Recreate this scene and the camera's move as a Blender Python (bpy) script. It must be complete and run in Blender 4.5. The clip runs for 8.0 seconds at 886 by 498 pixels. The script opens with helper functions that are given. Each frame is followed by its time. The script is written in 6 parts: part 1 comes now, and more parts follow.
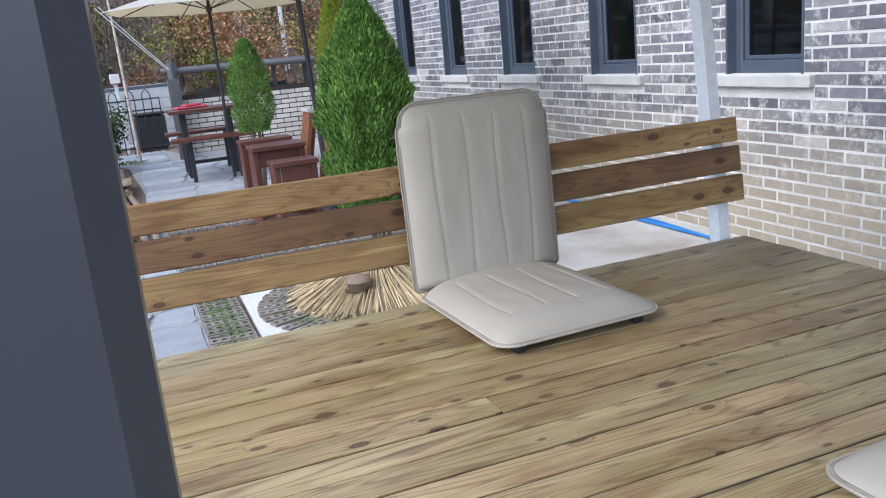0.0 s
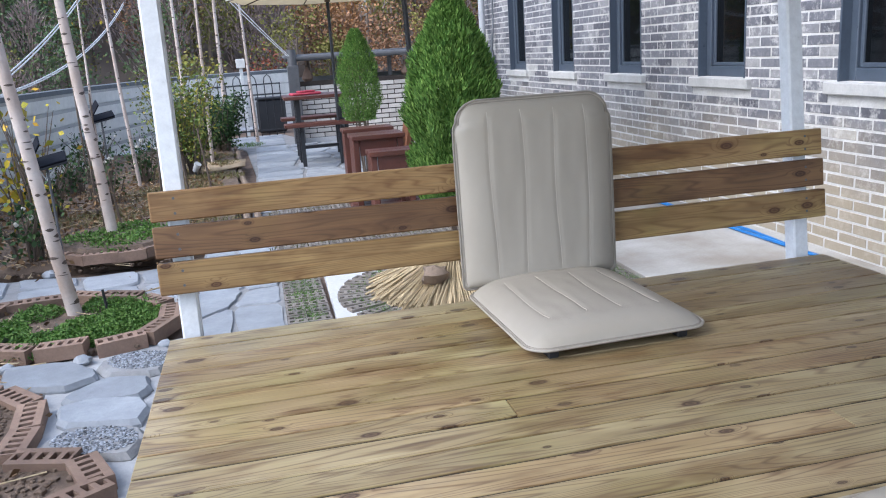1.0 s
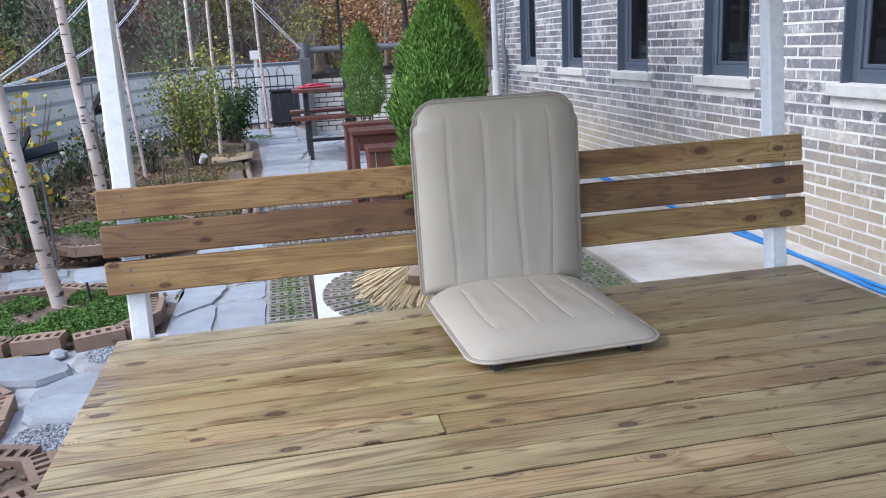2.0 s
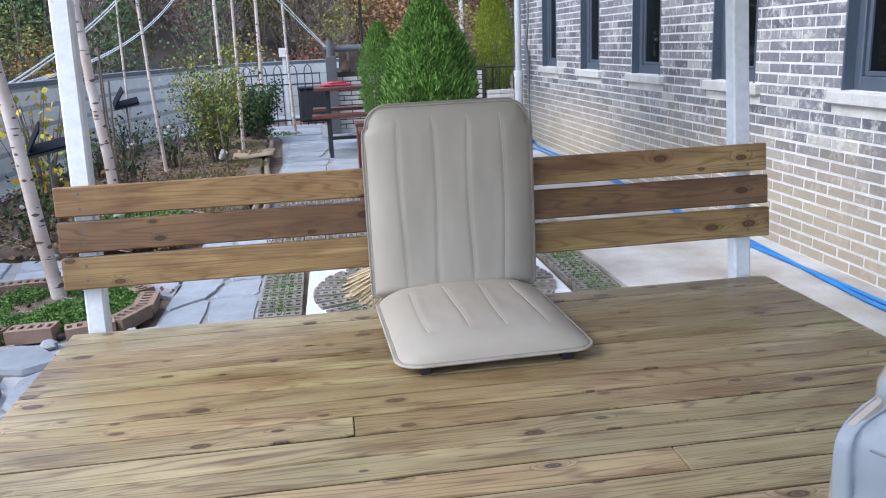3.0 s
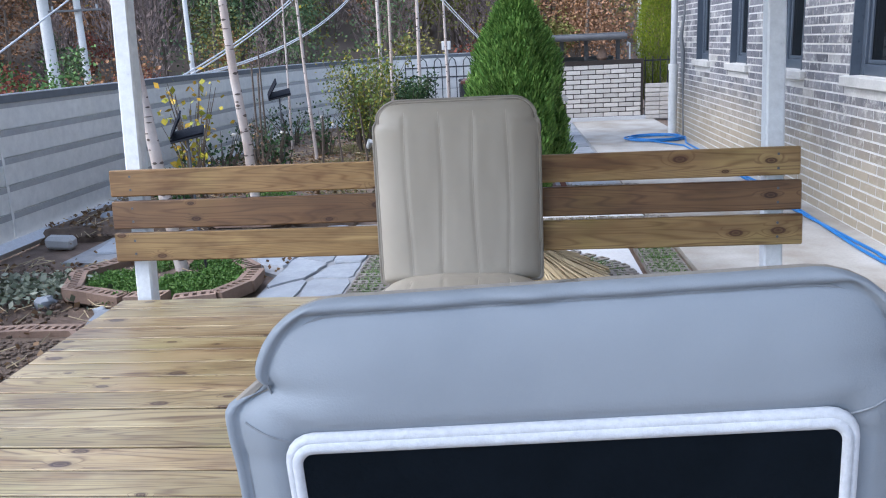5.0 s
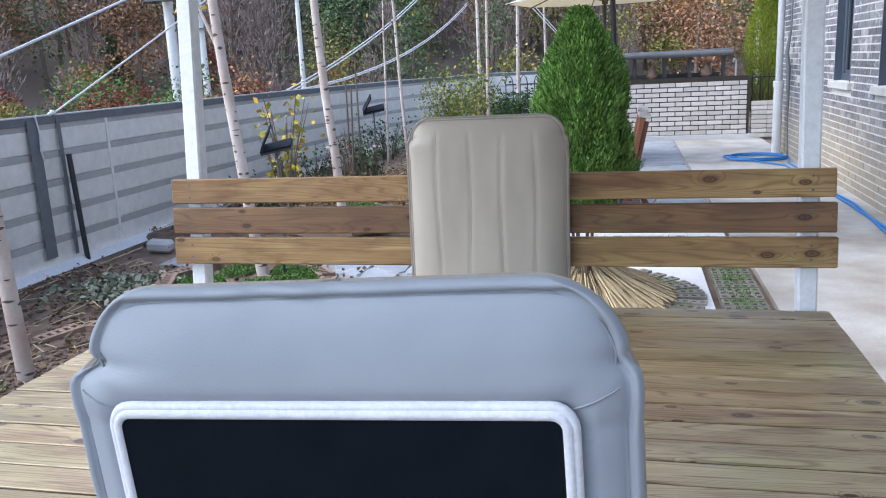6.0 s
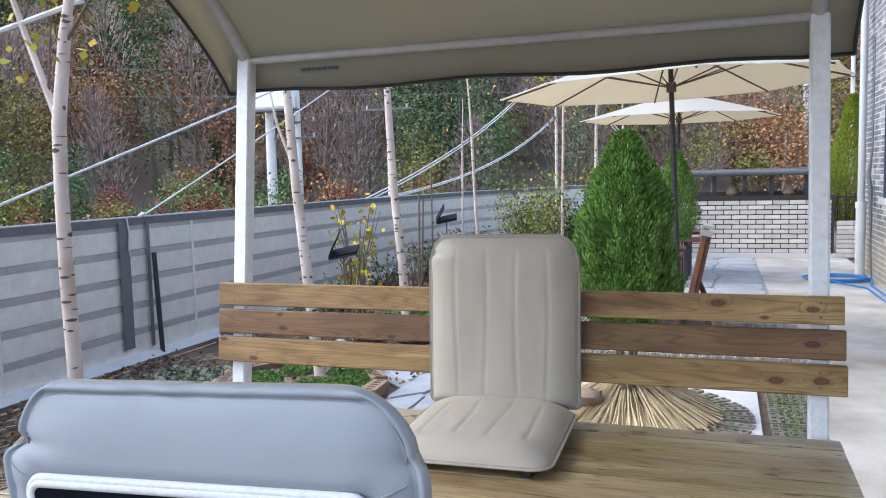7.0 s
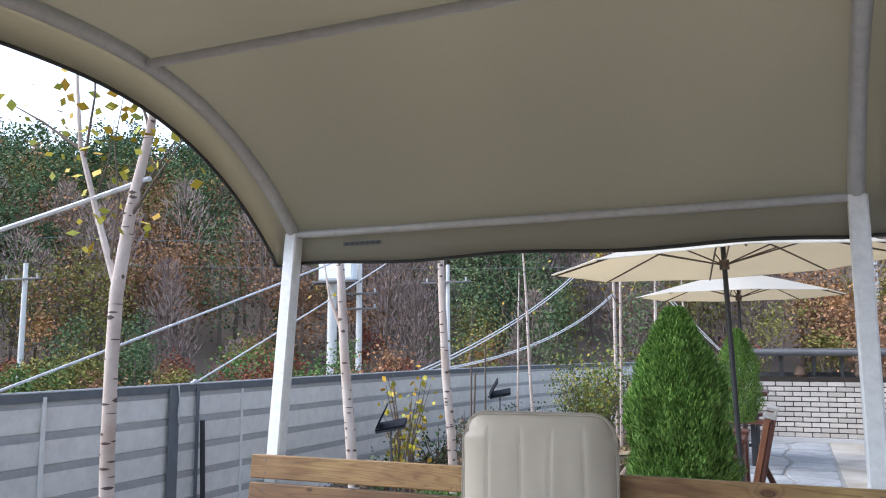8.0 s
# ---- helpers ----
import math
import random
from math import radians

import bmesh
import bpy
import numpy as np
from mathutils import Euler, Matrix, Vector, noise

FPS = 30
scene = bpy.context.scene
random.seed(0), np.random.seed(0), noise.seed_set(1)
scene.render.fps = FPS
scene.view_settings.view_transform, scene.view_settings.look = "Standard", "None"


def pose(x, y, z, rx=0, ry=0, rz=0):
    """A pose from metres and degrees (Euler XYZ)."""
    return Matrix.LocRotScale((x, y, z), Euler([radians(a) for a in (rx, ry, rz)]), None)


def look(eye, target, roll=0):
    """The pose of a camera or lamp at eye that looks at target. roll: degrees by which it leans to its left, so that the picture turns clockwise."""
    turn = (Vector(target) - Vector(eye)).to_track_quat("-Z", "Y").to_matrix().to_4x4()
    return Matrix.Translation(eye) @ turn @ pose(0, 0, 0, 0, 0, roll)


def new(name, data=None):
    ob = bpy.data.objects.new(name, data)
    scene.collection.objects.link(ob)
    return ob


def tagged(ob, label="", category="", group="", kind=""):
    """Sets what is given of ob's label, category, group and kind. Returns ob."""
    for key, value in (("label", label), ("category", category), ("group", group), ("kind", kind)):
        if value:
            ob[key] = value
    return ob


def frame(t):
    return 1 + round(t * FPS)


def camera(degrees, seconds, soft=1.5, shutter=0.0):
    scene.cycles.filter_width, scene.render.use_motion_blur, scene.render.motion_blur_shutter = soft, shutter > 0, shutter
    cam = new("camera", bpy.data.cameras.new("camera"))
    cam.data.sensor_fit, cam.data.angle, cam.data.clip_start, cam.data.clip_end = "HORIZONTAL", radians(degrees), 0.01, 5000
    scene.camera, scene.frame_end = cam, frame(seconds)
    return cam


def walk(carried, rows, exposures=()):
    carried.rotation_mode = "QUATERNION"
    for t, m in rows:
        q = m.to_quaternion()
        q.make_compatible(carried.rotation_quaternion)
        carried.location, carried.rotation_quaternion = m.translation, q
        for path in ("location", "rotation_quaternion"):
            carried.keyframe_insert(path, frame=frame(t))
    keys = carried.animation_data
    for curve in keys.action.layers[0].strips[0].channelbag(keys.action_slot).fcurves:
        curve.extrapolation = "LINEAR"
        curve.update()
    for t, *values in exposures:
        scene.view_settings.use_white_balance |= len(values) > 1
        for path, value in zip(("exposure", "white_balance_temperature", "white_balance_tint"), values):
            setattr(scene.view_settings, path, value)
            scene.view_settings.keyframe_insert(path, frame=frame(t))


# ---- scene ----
cam = camera(57.2, 8.0, soft=1.1)
PATH = [
    (0, (0.118, -1.937, 1.098), (0.794, -0.118, 0.613), -5.5),
    (0.5, (0.181, -1.964, 1.101), (0.662, -0.08, 0.63), -4.8),
    (1, (0.265, -1.993, 1.1), (0.674, -0.095, 0.62), -3.8),
    (1.5, (0.334, -1.947, 1.1), (0.728, -0.049, 0.607), -3.6),
    (3, (0.645, -2.012, 1.108), (0.91, -0.091, 0.616), -2.5),
    (3.5, (0.711, -2.0, 1.105), (0.965, -0.084, 0.594), -3.2),
    (4, (0.837, -2.061, 1.107), (0.99, -0.133, 0.598), -2.2),
    (4.5, (0.958, -2.098, 1.105), (0.938, -0.162, 0.604), -2.6),
    (5, (1.085, -2.095, 1.105), (0.909, -0.164, 0.614), -2.8),
    (5.2, (1.142, -2.129, 1.105), (0.841, -0.21, 0.626), -2.7),
    (6.3, (1.369, -2.142, 1.107), (0.876, -0.245, 0.71), -2.7),
    (6.5, (1.421, -2.164, 1.118), (0.858, -0.275, 0.777), -2.5),
    (7, (1.524, -2.199, 1.134), (0.871, -0.317, 0.956), -1.4),
    (7.5, (1.546, -2.177, 1.128), (0.885, -0.29, 1.173), -0.5),
    (8, (1.592, -2.16, 1.137), (0.806, -0.338, 1.383), -0.2),
]
walk(cam, [(t, look(eye, target, roll)) for t, eye, target, roll in PATH], [(0, 1.56, 5850, 10), (3.5, 1.66, 5720, 10), (5.2, 1.62, 5680, 10), (6.5, 1.84, 5900, 10), (8, 1.8, 6050, 10)])

# ---- sky, sun and exposure ----
world = bpy.data.worlds.new("sky")
scene.world = world
world.use_nodes = True
wn, wl = world.node_tree.nodes, world.node_tree.links
wn.clear()
sky = wn.new("ShaderNodeTexSky")
sky.sky_type, sky.sun_disc = "NISHITA", False
sky.sun_elevation, sky.sun_rotation = radians(47), radians(-107)
sky.dust_density, sky.air_density, sky.ozone_density = 2.2, 1.0, 1.0
wb, wo = wn.new("ShaderNodeBackground"), wn.new("ShaderNodeOutputWorld")
wb.inputs["Strength"].default_value = 0.15
cloud = wn.new("ShaderNodeHueSaturation")
cloud.inputs["Saturation"].default_value = 0.72
wl.new(sky.outputs[0], cloud.inputs["Color"])
wl.new(cloud.outputs[0], wb.inputs[0])
wl.new(wb.outputs[0], wo.inputs[0])
sun = new("sun", bpy.data.lights.new("sun", "SUN"))
sun.data.energy, sun.data.angle, sun.data.color = 0.5, radians(50), (1.0, 0.97, 0.92)
sun.matrix_world = look((-3.9, -1.2, 4.5), (0, 0, 0))


# ---- materials ----
def nodes_of(name, rough=0.6, metal=0.0):
    m = bpy.data.materials.new(name)
    m.use_nodes = True
    nt = m.node_tree
    b = nt.nodes["Principled BSDF"]
    b.inputs["Roughness"].default_value, b.inputs["Metallic"].default_value = rough, metal
    return m, nt, b


def mixc(nt, fac, a, b, blend="MIX"):
    n = nt.nodes.new("ShaderNodeMix")
    n.data_type, n.blend_type = "RGBA", blend
    for sock, v in ((n.inputs[0], fac), (n.inputs[6], a), (n.inputs[7], b)):
        if isinstance(v, (int, float)):
            sock.default_value = v
        elif isinstance(v, tuple):
            sock.default_value = (*v, 1)
        else:
            nt.links.new(v, sock)
    return n.outputs[2]


def coords(nt, scale=(1, 1, 1), rand=False):
    tc = nt.nodes.new("ShaderNodeTexCoord")
    mp = nt.nodes.new("ShaderNodeMapping")
    mp.inputs["Scale"].default_value = scale
    src = tc.outputs["Object"]
    if rand:
        oi = nt.nodes.new("ShaderNodeObjectInfo")
        add, mul = nt.nodes.new("ShaderNodeVectorMath"), nt.nodes.new("ShaderNodeVectorMath")
        mul.operation = "MULTIPLY"
        mul.inputs[1].default_value = (37.0, 11.0, 23.0)
        nt.links.new(oi.outputs["Random"], mul.inputs[0])
        nt.links.new(src, add.inputs[0])
        nt.links.new(mul.outputs[0], add.inputs[1])
        src = add.outputs[0]
    nt.links.new(src, mp.inputs[0])
    return mp.outputs[0]


def tex(nt, vec, scale, detail=4.0, rough=0.6, dist=0.0):
    n = nt.nodes.new("ShaderNodeTexNoise")
    n.inputs["Scale"].default_value, n.inputs["Detail"].default_value = scale, detail
    n.inputs["Roughness"].default_value, n.inputs["Distortion"].default_value = rough, dist
    nt.links.new(vec, n.inputs["Vector"])
    return n.outputs["Fac"]


def ramp(nt, fac, *stops):
    n = nt.nodes.new("ShaderNodeValToRGB")
    el = n.color_ramp.elements
    while len(el) < len(stops):
        el.new(0.5)
    for e, (p, c) in zip(el, stops):
        e.position = p
        e.color = (*c, 1) if isinstance(c, tuple) else (c, c, c, 1)
    nt.links.new(fac, n.inputs[0])
    return n.outputs[0]


def bump(nt, b, height, strength=0.3, dist=0.01):
    n = nt.nodes.new("ShaderNodeBump")
    n.inputs["Strength"].default_value, n.inputs["Distance"].default_value = strength, dist
    nt.links.new(height, n.inputs["Height"])
    nt.links.new(n.outputs[0], b.inputs["Normal"])


def surf(name, c1, c2, scale=6.0, rough=0.7, metal=0.0, bump_by=0.25, fine=8.0, rand=0.0, island=False):
    """Two colours mixed by large and small noise, with fine relief; rand: how far pieces differ in tone."""
    m, nt, b = nodes_of(name, rough, metal)
    v = coords(nt, rand=rand > 0 and not island)
    big, small = tex(nt, v, scale, 3), tex(nt, v, scale * fine, 5, 0.7)
    col = mixc(nt, ramp(nt, big, (0.3, 0.0), (0.7, 1.0)), c1, c2)
    col = mixc(nt, 0.55, col, ramp(nt, small, (0.25, 0.55), (0.75, 1.0)), "MULTIPLY")
    if rand:
        src = nt.nodes.new("ShaderNodeNewGeometry").outputs["Random Per Island"] if island else nt.nodes.new("ShaderNodeObjectInfo").outputs["Random"]
        col = mixc(nt, 1.0, col, ramp(nt, src, (0.0, 1.0 - rand), (1.0, 1.0)), "MULTIPLY")
    nt.links.new(col, b.inputs["Base Color"])
    nt.links.new(ramp(nt, small, (0.2, max(0.0, rough - 0.12)), (0.8, min(1.0, rough + 0.12))), b.inputs["Roughness"])
    bump(nt, b, small, bump_by, 0.006)
    return m


def timber(name, light, dark, stain, tone_lo=0.75, rough=0.55):
    """Softwood along local x: stretched grain, growth rings, dark oval knots, stains; tone differs from board to board."""
    m, nt, b = nodes_of(name, rough)
    v = coords(nt, (1, 1, 1), True)
    wob = tex(nt, coords(nt, (1.3, 6, 6), True), 1.6, 3)
    kn = nt.nodes.new("ShaderNodeTexVoronoi")
    kn.voronoi_dimensions = "2D"
    kn.inputs["Scale"].default_value = 1.0
    nt.links.new(coords(nt, (8.0, 17.0, 17.0), True), kn.inputs["Vector"])
    some = nt.nodes.new("ShaderNodeSeparateColor")
    nt.links.new(kn.outputs["Color"], some.inputs[0])
    keep = ramp(nt, some.outputs[0], (0.72, 0.0), (0.76, 1.0))
    grow = nt.nodes.new("ShaderNodeMath")
    grow.operation = "DIVIDE"
    nt.links.new(kn.outputs["Distance"], grow.inputs[0])
    nt.links.new(ramp(nt, some.outputs[1], (0.0, 0.4), (1.0, 1.25)), grow.inputs[1])
    near = mixc(nt, 1.0, ramp(nt, grow.outputs[0], (0.0, 1.0), (0.38, 0.0)), keep, "MULTIPLY")
    st = nt.nodes.new("ShaderNodeMapping")
    st.inputs["Scale"].default_value = (0.75, 12, 12)
    nt.links.new(v, st.inputs[0])
    bend = nt.nodes.new("ShaderNodeVectorMath")
    nt.links.new(st.outputs[0], bend.inputs[0])
    half = nt.nodes.new("ShaderNodeVectorMath")
    half.operation = "SCALE"
    half.inputs["Scale"].default_value = 0.22
    nt.links.new(near, half.inputs[0])
    nt.links.new(half.outputs[0], bend.inputs[1])
    wave = nt.nodes.new("ShaderNodeTexNoise")
    wave.inputs["Scale"].default_value, wave.inputs["Detail"].default_value = 1.3, 1.0
    wave.inputs["Distortion"].default_value = 0.25
    nt.links.new(bend.outputs[0], wave.inputs["Vector"])
    rings = nt.nodes.new("ShaderNodeMath")
    rings.operation = "PINGPONG"
    rings.inputs[1].default_value = 0.024
    nt.links.new(wave.outputs["Fac"], rings.inputs[0])
    gain = nt.nodes.new("ShaderNodeMath")
    gain.operation = "MULTIPLY"
    gain.inputs[1].default_value = 41.0
    nt.links.new(rings.outputs[0], gain.inputs[0])
    ringc = ramp(nt, gain.outputs[0], (0.04, 1.0), (0.4, 0.0))
    fibre = tex(nt, coords(nt, (6, 160, 160), True), 1.0, 3)
    col = mixc(nt, ramp(nt, wob, (0.35, 0.0), (0.62, 1.0)), light, stain)
    col = mixc(nt, mixc(nt, 1.0, ringc, (0.68, 0.68, 0.68), "MULTIPLY"), col, dark)
    col = mixc(nt, 0.6, col, ramp(nt, fibre, (0.3, 0.6), (0.7, 1.0)), "MULTIPLY")
    knot = mixc(nt, 1.0, ramp(nt, grow.outputs[0], (0.0, 0.95), (0.05, 0.8), (0.075, 0.65), (0.095, 1.0), (0.13, 0.8), (0.15, 0.3), (0.26, 0.0)), keep, "MULTIPLY")
    col = mixc(nt, knot, col, (dark[0] * 0.34, dark[1] * 0.22, dark[2] * 0.15))
    streak = tex(nt, coords(nt, (3.2, 42, 42), True), 1.0, 2, 0.5)
    col = mixc(nt, ramp(nt, streak, (0.68, 0.0), (0.76, 0.6)), col, (dark[0] * 0.6, dark[1] * 0.5, dark[2] * 0.45))
    col = mixc(nt, ramp(nt, streak, (0.24, 0.5), (0.33, 0.0)), col, (min(1, light[0] * 1.25), min(1, light[1] * 1.3), min(1, light[2] * 1.4)))
    pos = nt.nodes.new("ShaderNodeNewGeometry").outputs["Position"]
    col = mixc(nt, ramp(nt, tex(nt, pos, 2.6, 3, 0.6), (0.5, 0.0), (0.72, 0.55)), col, mixc(nt, 1.0, col, (0.78, 0.95, 0.6), "MULTIPLY"))
    col = mixc(nt, ramp(nt, tex(nt, coords(nt, (2.2, 9, 9), True), 1.5, 4, 0.65), (0.5, 0.0), (0.66, 0.8)), col, mixc(nt, 1.0, col, (0.56, 0.44, 0.37), "MULTIPLY"))
    tone = nt.nodes.new("ShaderNodeObjectInfo").outputs["Random"]
    col = mixc(nt, 1.0, col, ramp(nt, tone, (0.0, (tone_lo, tone_lo * 0.95, tone_lo * 0.9)), (0.3, (1.0, 0.96, 0.88)), (0.55, (0.88, 0.9, 0.8)), (0.8, (0.97, 0.9, 0.79)), (1.0, (0.82, 0.78, 0.7))), "MULTIPLY")
    nt.links.new(col, b.inputs["Base Color"])
    nt.links.new(ramp(nt, fibre, (0.2, rough - 0.1), (0.8, rough + 0.15)), b.inputs["Roughness"])
    bump(nt, b, fibre, 0.25, 0.002)
    return m


def brickwork(name, island):
    """Old grey bricks, some pale with lime, beige where soil splashed low on the wall."""
    m, nt, b = nodes_of(name, 0.85)
    src = nt.nodes.new("ShaderNodeNewGeometry").outputs["Random Per Island"] if island else nt.nodes.new("ShaderNodeObjectInfo").outputs["Random"]
    col = ramp(nt, src, (0.0, (0.10, 0.10, 0.115)), (0.4, (0.15, 0.15, 0.168)), (0.75, (0.20, 0.20, 0.215)), (0.93, (0.27, 0.265, 0.27)), (1.0, (0.42, 0.41, 0.39)))
    v = nt.nodes.new("ShaderNodeNewGeometry").outputs["Position"]
    col = mixc(nt, 0.75, col, ramp(nt, tex(nt, v, 22, 5, 0.75), (0.25, 0.45), (0.7, 1.1)), "MULTIPLY")
    lime = ramp(nt, tex(nt, v, 11, 5, 0.75), (0.52, 0.0), (0.68, 0.6))
    col = mixc(nt, lime, col, (0.62, 0.6, 0.56))
    sep = nt.nodes.new("ShaderNodeSeparateXYZ")
    nt.links.new(v, sep.inputs[0])
    lift = nt.nodes.new("ShaderNodeMath")
    lift.operation = "MULTIPLY_ADD"
    lift.inputs[1].default_value = 0.5
    nt.links.new(tex(nt, v, 2.3, 3), lift.inputs[0])
    nt.links.new(sep.outputs["Z"], lift.inputs[2])
    col = mixc(nt, ramp(nt, lift.outputs[0], (0.5, 0.8), (0.95, 0.0)), col, (0.36, 0.30, 0.21))
    nt.links.new(col, b.inputs["Base Color"])
    bump(nt, b, tex(nt, v, 90, 4), 0.5, 0.004)
    return m


M = {}
M["deck"] = timber("deck_timber", (0.485, 0.39, 0.235), (0.15, 0.085, 0.04), (0.32, 0.24, 0.125), 0.72, 0.33)
M["plank"] = timber("plank_timber", (0.44, 0.30, 0.135), (0.19, 0.10, 0.04), (0.24, 0.14, 0.058), 0.85)
M["plank_dark"] = timber("dark_plank_timber", (0.26, 0.155, 0.075), (0.11, 0.058, 0.028), (0.15, 0.085, 0.042), 0.85)
M["joist"] = timber("joist_timber", (0.3, 0.22, 0.11), (0.2, 0.13, 0.06), (0.24, 0.17, 0.08))
def hide(name, c1, c2, rough, spec, grain=0.12):
    """Smooth coating: faint clouding and a fine pebbled grain."""
    m, nt, b = nodes_of(name, rough)
    v = coords(nt)
    nt.links.new(mixc(nt, ramp(nt, tex(nt, v, 6, 3), (0.3, 0.0), (0.7, 1.0)), c1, c2), b.inputs["Base Color"])
    b.inputs["Specular IOR Level"].default_value = spec
    h = mixc(nt, 0.35, tex(nt, v, 650, 2), tex(nt, v, 14, 2))
    bump(nt, b, h, grain, 0.004)
    return m


# front posts' steel darkened: their shaded look is put into the colour
M["post_shade"] = hide("shaded_post_steel", (0.05, 0.056, 0.068), (0.042, 0.047, 0.058), 0.3, 0.5, 0.015)
M["leather"] = hide("beige_leatherette", (0.395, 0.362, 0.308), (0.365, 0.334, 0.282), 0.5, 0.45)
# rear cover's grey, with the sky's blue reflection mixed into the colour
M["leather_back"] = hide("sky_tinted_grey_leatherette", (0.262, 0.29, 0.32), (0.238, 0.265, 0.294), 0.55, 0.4)
M["seam_grey"] = surf("grey_seam_thread", (0.3, 0.32, 0.34), (0.2, 0.215, 0.235), 30, 0.7)
M["piping"] = surf("piping_cord", (0.34, 0.305, 0.26), (0.26, 0.235, 0.2), 20, 0.6)
M["hem"] = surf("pale_hem", (0.46, 0.42, 0.36), (0.38, 0.34, 0.29), 20, 0.6)
M["piping_white"] = surf("white_binding", (0.66, 0.68, 0.71), (0.6, 0.62, 0.65), 20, 0.6)
M["stitch"] = surf("stitch_thread", (0.62, 0.58, 0.5), (0.55, 0.5, 0.43), 40, 0.7)
M["black_cloth"] = surf("black_cloth", (0.0035, 0.006, 0.009), (0.005, 0.008, 0.012), 30, 0.95)
M["black_cloth"].node_tree.nodes["Principled BSDF"].inputs["Specular IOR Level"].default_value = 0.08
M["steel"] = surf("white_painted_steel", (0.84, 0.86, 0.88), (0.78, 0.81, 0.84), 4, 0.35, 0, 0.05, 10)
# mid-grey copy of the white steel, for arches, bars and fittings
M["steel_shade"] = surf("grey_steel", (0.5, 0.51, 0.52), (0.44, 0.45, 0.47), 4, 0.4, 0, 0.05, 10)
M["canvas"] = surf("taupe_canopy_cloth", (0.315, 0.308, 0.262), (0.285, 0.278, 0.236), 2, 0.85, 0, 0.3, 90)
M["black_trim"] = surf("black_trim", (0.02, 0.02, 0.02), (0.03, 0.03, 0.03), 20, 0.6)
M["mortar"] = surf("pale_mortar", (0.68, 0.67, 0.65), (0.52, 0.50, 0.47), 5, 0.9, 0, 0.6, 12)
M["brick"] = brickwork("grey_brick", False)
M["brick_far"] = brickwork("grey_brick_joined", True)
M["sill"] = surf("sill_stone", (0.52, 0.51, 0.49), (0.42, 0.41, 0.39), 8, 0.8)
M["sash"] = surf("slate_window_frame", (0.075, 0.095, 0.125), (0.065, 0.082, 0.11), 5, 0.35, 0, 0.05)
# the dimness of the unlit rooms, put into a colour
M["room_dark"] = surf("dim_room_black", (0.03, 0.032, 0.035), (0.02, 0.022, 0.024), 3, 0.9)
M["soil"] = surf("garden_soil", (0.24, 0.168, 0.122), (0.13, 0.086, 0.06), 9, 0.95, 0, 1.0, 8)
M["litter"] = surf("leaf_litter_soil", (0.2, 0.142, 0.1), (0.095, 0.066, 0.047), 14, 0.95, 0, 1.0, 8)
M["concrete"] = surf("pale_concrete", (0.53, 0.515, 0.48), (0.29, 0.25, 0.2), 1.9, 0.75, 0, 0.25, 30)
M["white_slab"] = surf("white_concrete_path", (0.66, 0.66, 0.66), (0.58, 0.58, 0.59), 2, 0.75, 0, 0.2, 25)
M["flag"] = surf("blue_grey_flagstone", (0.41, 0.435, 0.465), (0.29, 0.312, 0.338), 5, 0.7, 0, 0.5, 9, rand=0.25)
M["apron"] = surf("worn_grey_concrete", (0.47, 0.48, 0.49), (0.33, 0.33, 0.33), 4, 0.8, 0, 0.35, 18)
M["joint"] = surf("grey_joint_mortar", (0.34, 0.34, 0.34), (0.24, 0.24, 0.24), 9, 0.9, 0, 0.6, 8)
M["pebble"] = surf("pebble_grit", (0.5, 0.53, 0.58), (0.36, 0.39, 0.43), 60, 0.6, 0, 0.4, 3, rand=0.85, island=True)
M["red_brick"] = surf("red_hollow_brick", (0.37, 0.25, 0.18), (0.26, 0.17, 0.125), 9, 0.88, 0, 0.5, 10, rand=0.35)
M["grey_block"] = surf("grey_turf_block", (0.30, 0.27, 0.235), (0.22, 0.19, 0.165), 9, 0.9, 0, 0.5, 10, rand=0.3)
# near-black for block hole floors; between deck boards it stands for shade
M["hole"] = surf("hole_and_gap_black", (0.03, 0.025, 0.02), (0.02, 0.017, 0.014), 20, 1.0)
M["cream_brick"] = surf("cream_brick", (0.78, 0.73, 0.67), (0.68, 0.62, 0.56), 9, 0.85, 0, 0.4, 9, rand=0.25)
M["dark_mortar"] = surf("brown_mortar", (0.06, 0.046, 0.038), (0.04, 0.032, 0.027), 9, 0.95)
M["fence"] = surf("grey_fence_sheet", (0.80, 0.78, 0.73), (0.69, 0.675, 0.635), 1.2, 0.5, 0, 0.1, 10)
# grey of the shadow lines painted along the fence's folds
M["rib"] = surf("rib_shadow_grey", (0.44, 0.435, 0.42), (0.36, 0.355, 0.345), 3, 0.6)
M["net"] = surf("shade_net", (0.17, 0.18, 0.19), (0.13, 0.14, 0.15), 10, 0.9)
M["bark"] = surf("birch_bark", (0.68, 0.59, 0.53), (0.47, 0.36, 0.295), 5, 0.8, 0, 0.5, 8)
M["bark_mark"] = surf("birch_bark_scar", (0.09, 0.07, 0.06), (0.14, 0.10, 0.08), 20, 0.9)
M["twig"] = surf("brown_twig", (0.16, 0.12, 0.09), (0.11, 0.085, 0.065), 12, 0.9)
M["rope"] = surf("white_rope", (0.66, 0.67, 0.68), (0.56, 0.57, 0.58), 30, 0.8)
M["red_wood"] = surf("red_brown_stained_wood", (0.13, 0.042, 0.026), (0.09, 0.03, 0.02), 7, 0.45, 0, 0.3, 12)
M["orange_wood"] = surf("orange_brown_wood", (0.26, 0.10, 0.045), (0.2, 0.075, 0.032), 7, 0.5, 0, 0.3, 12)
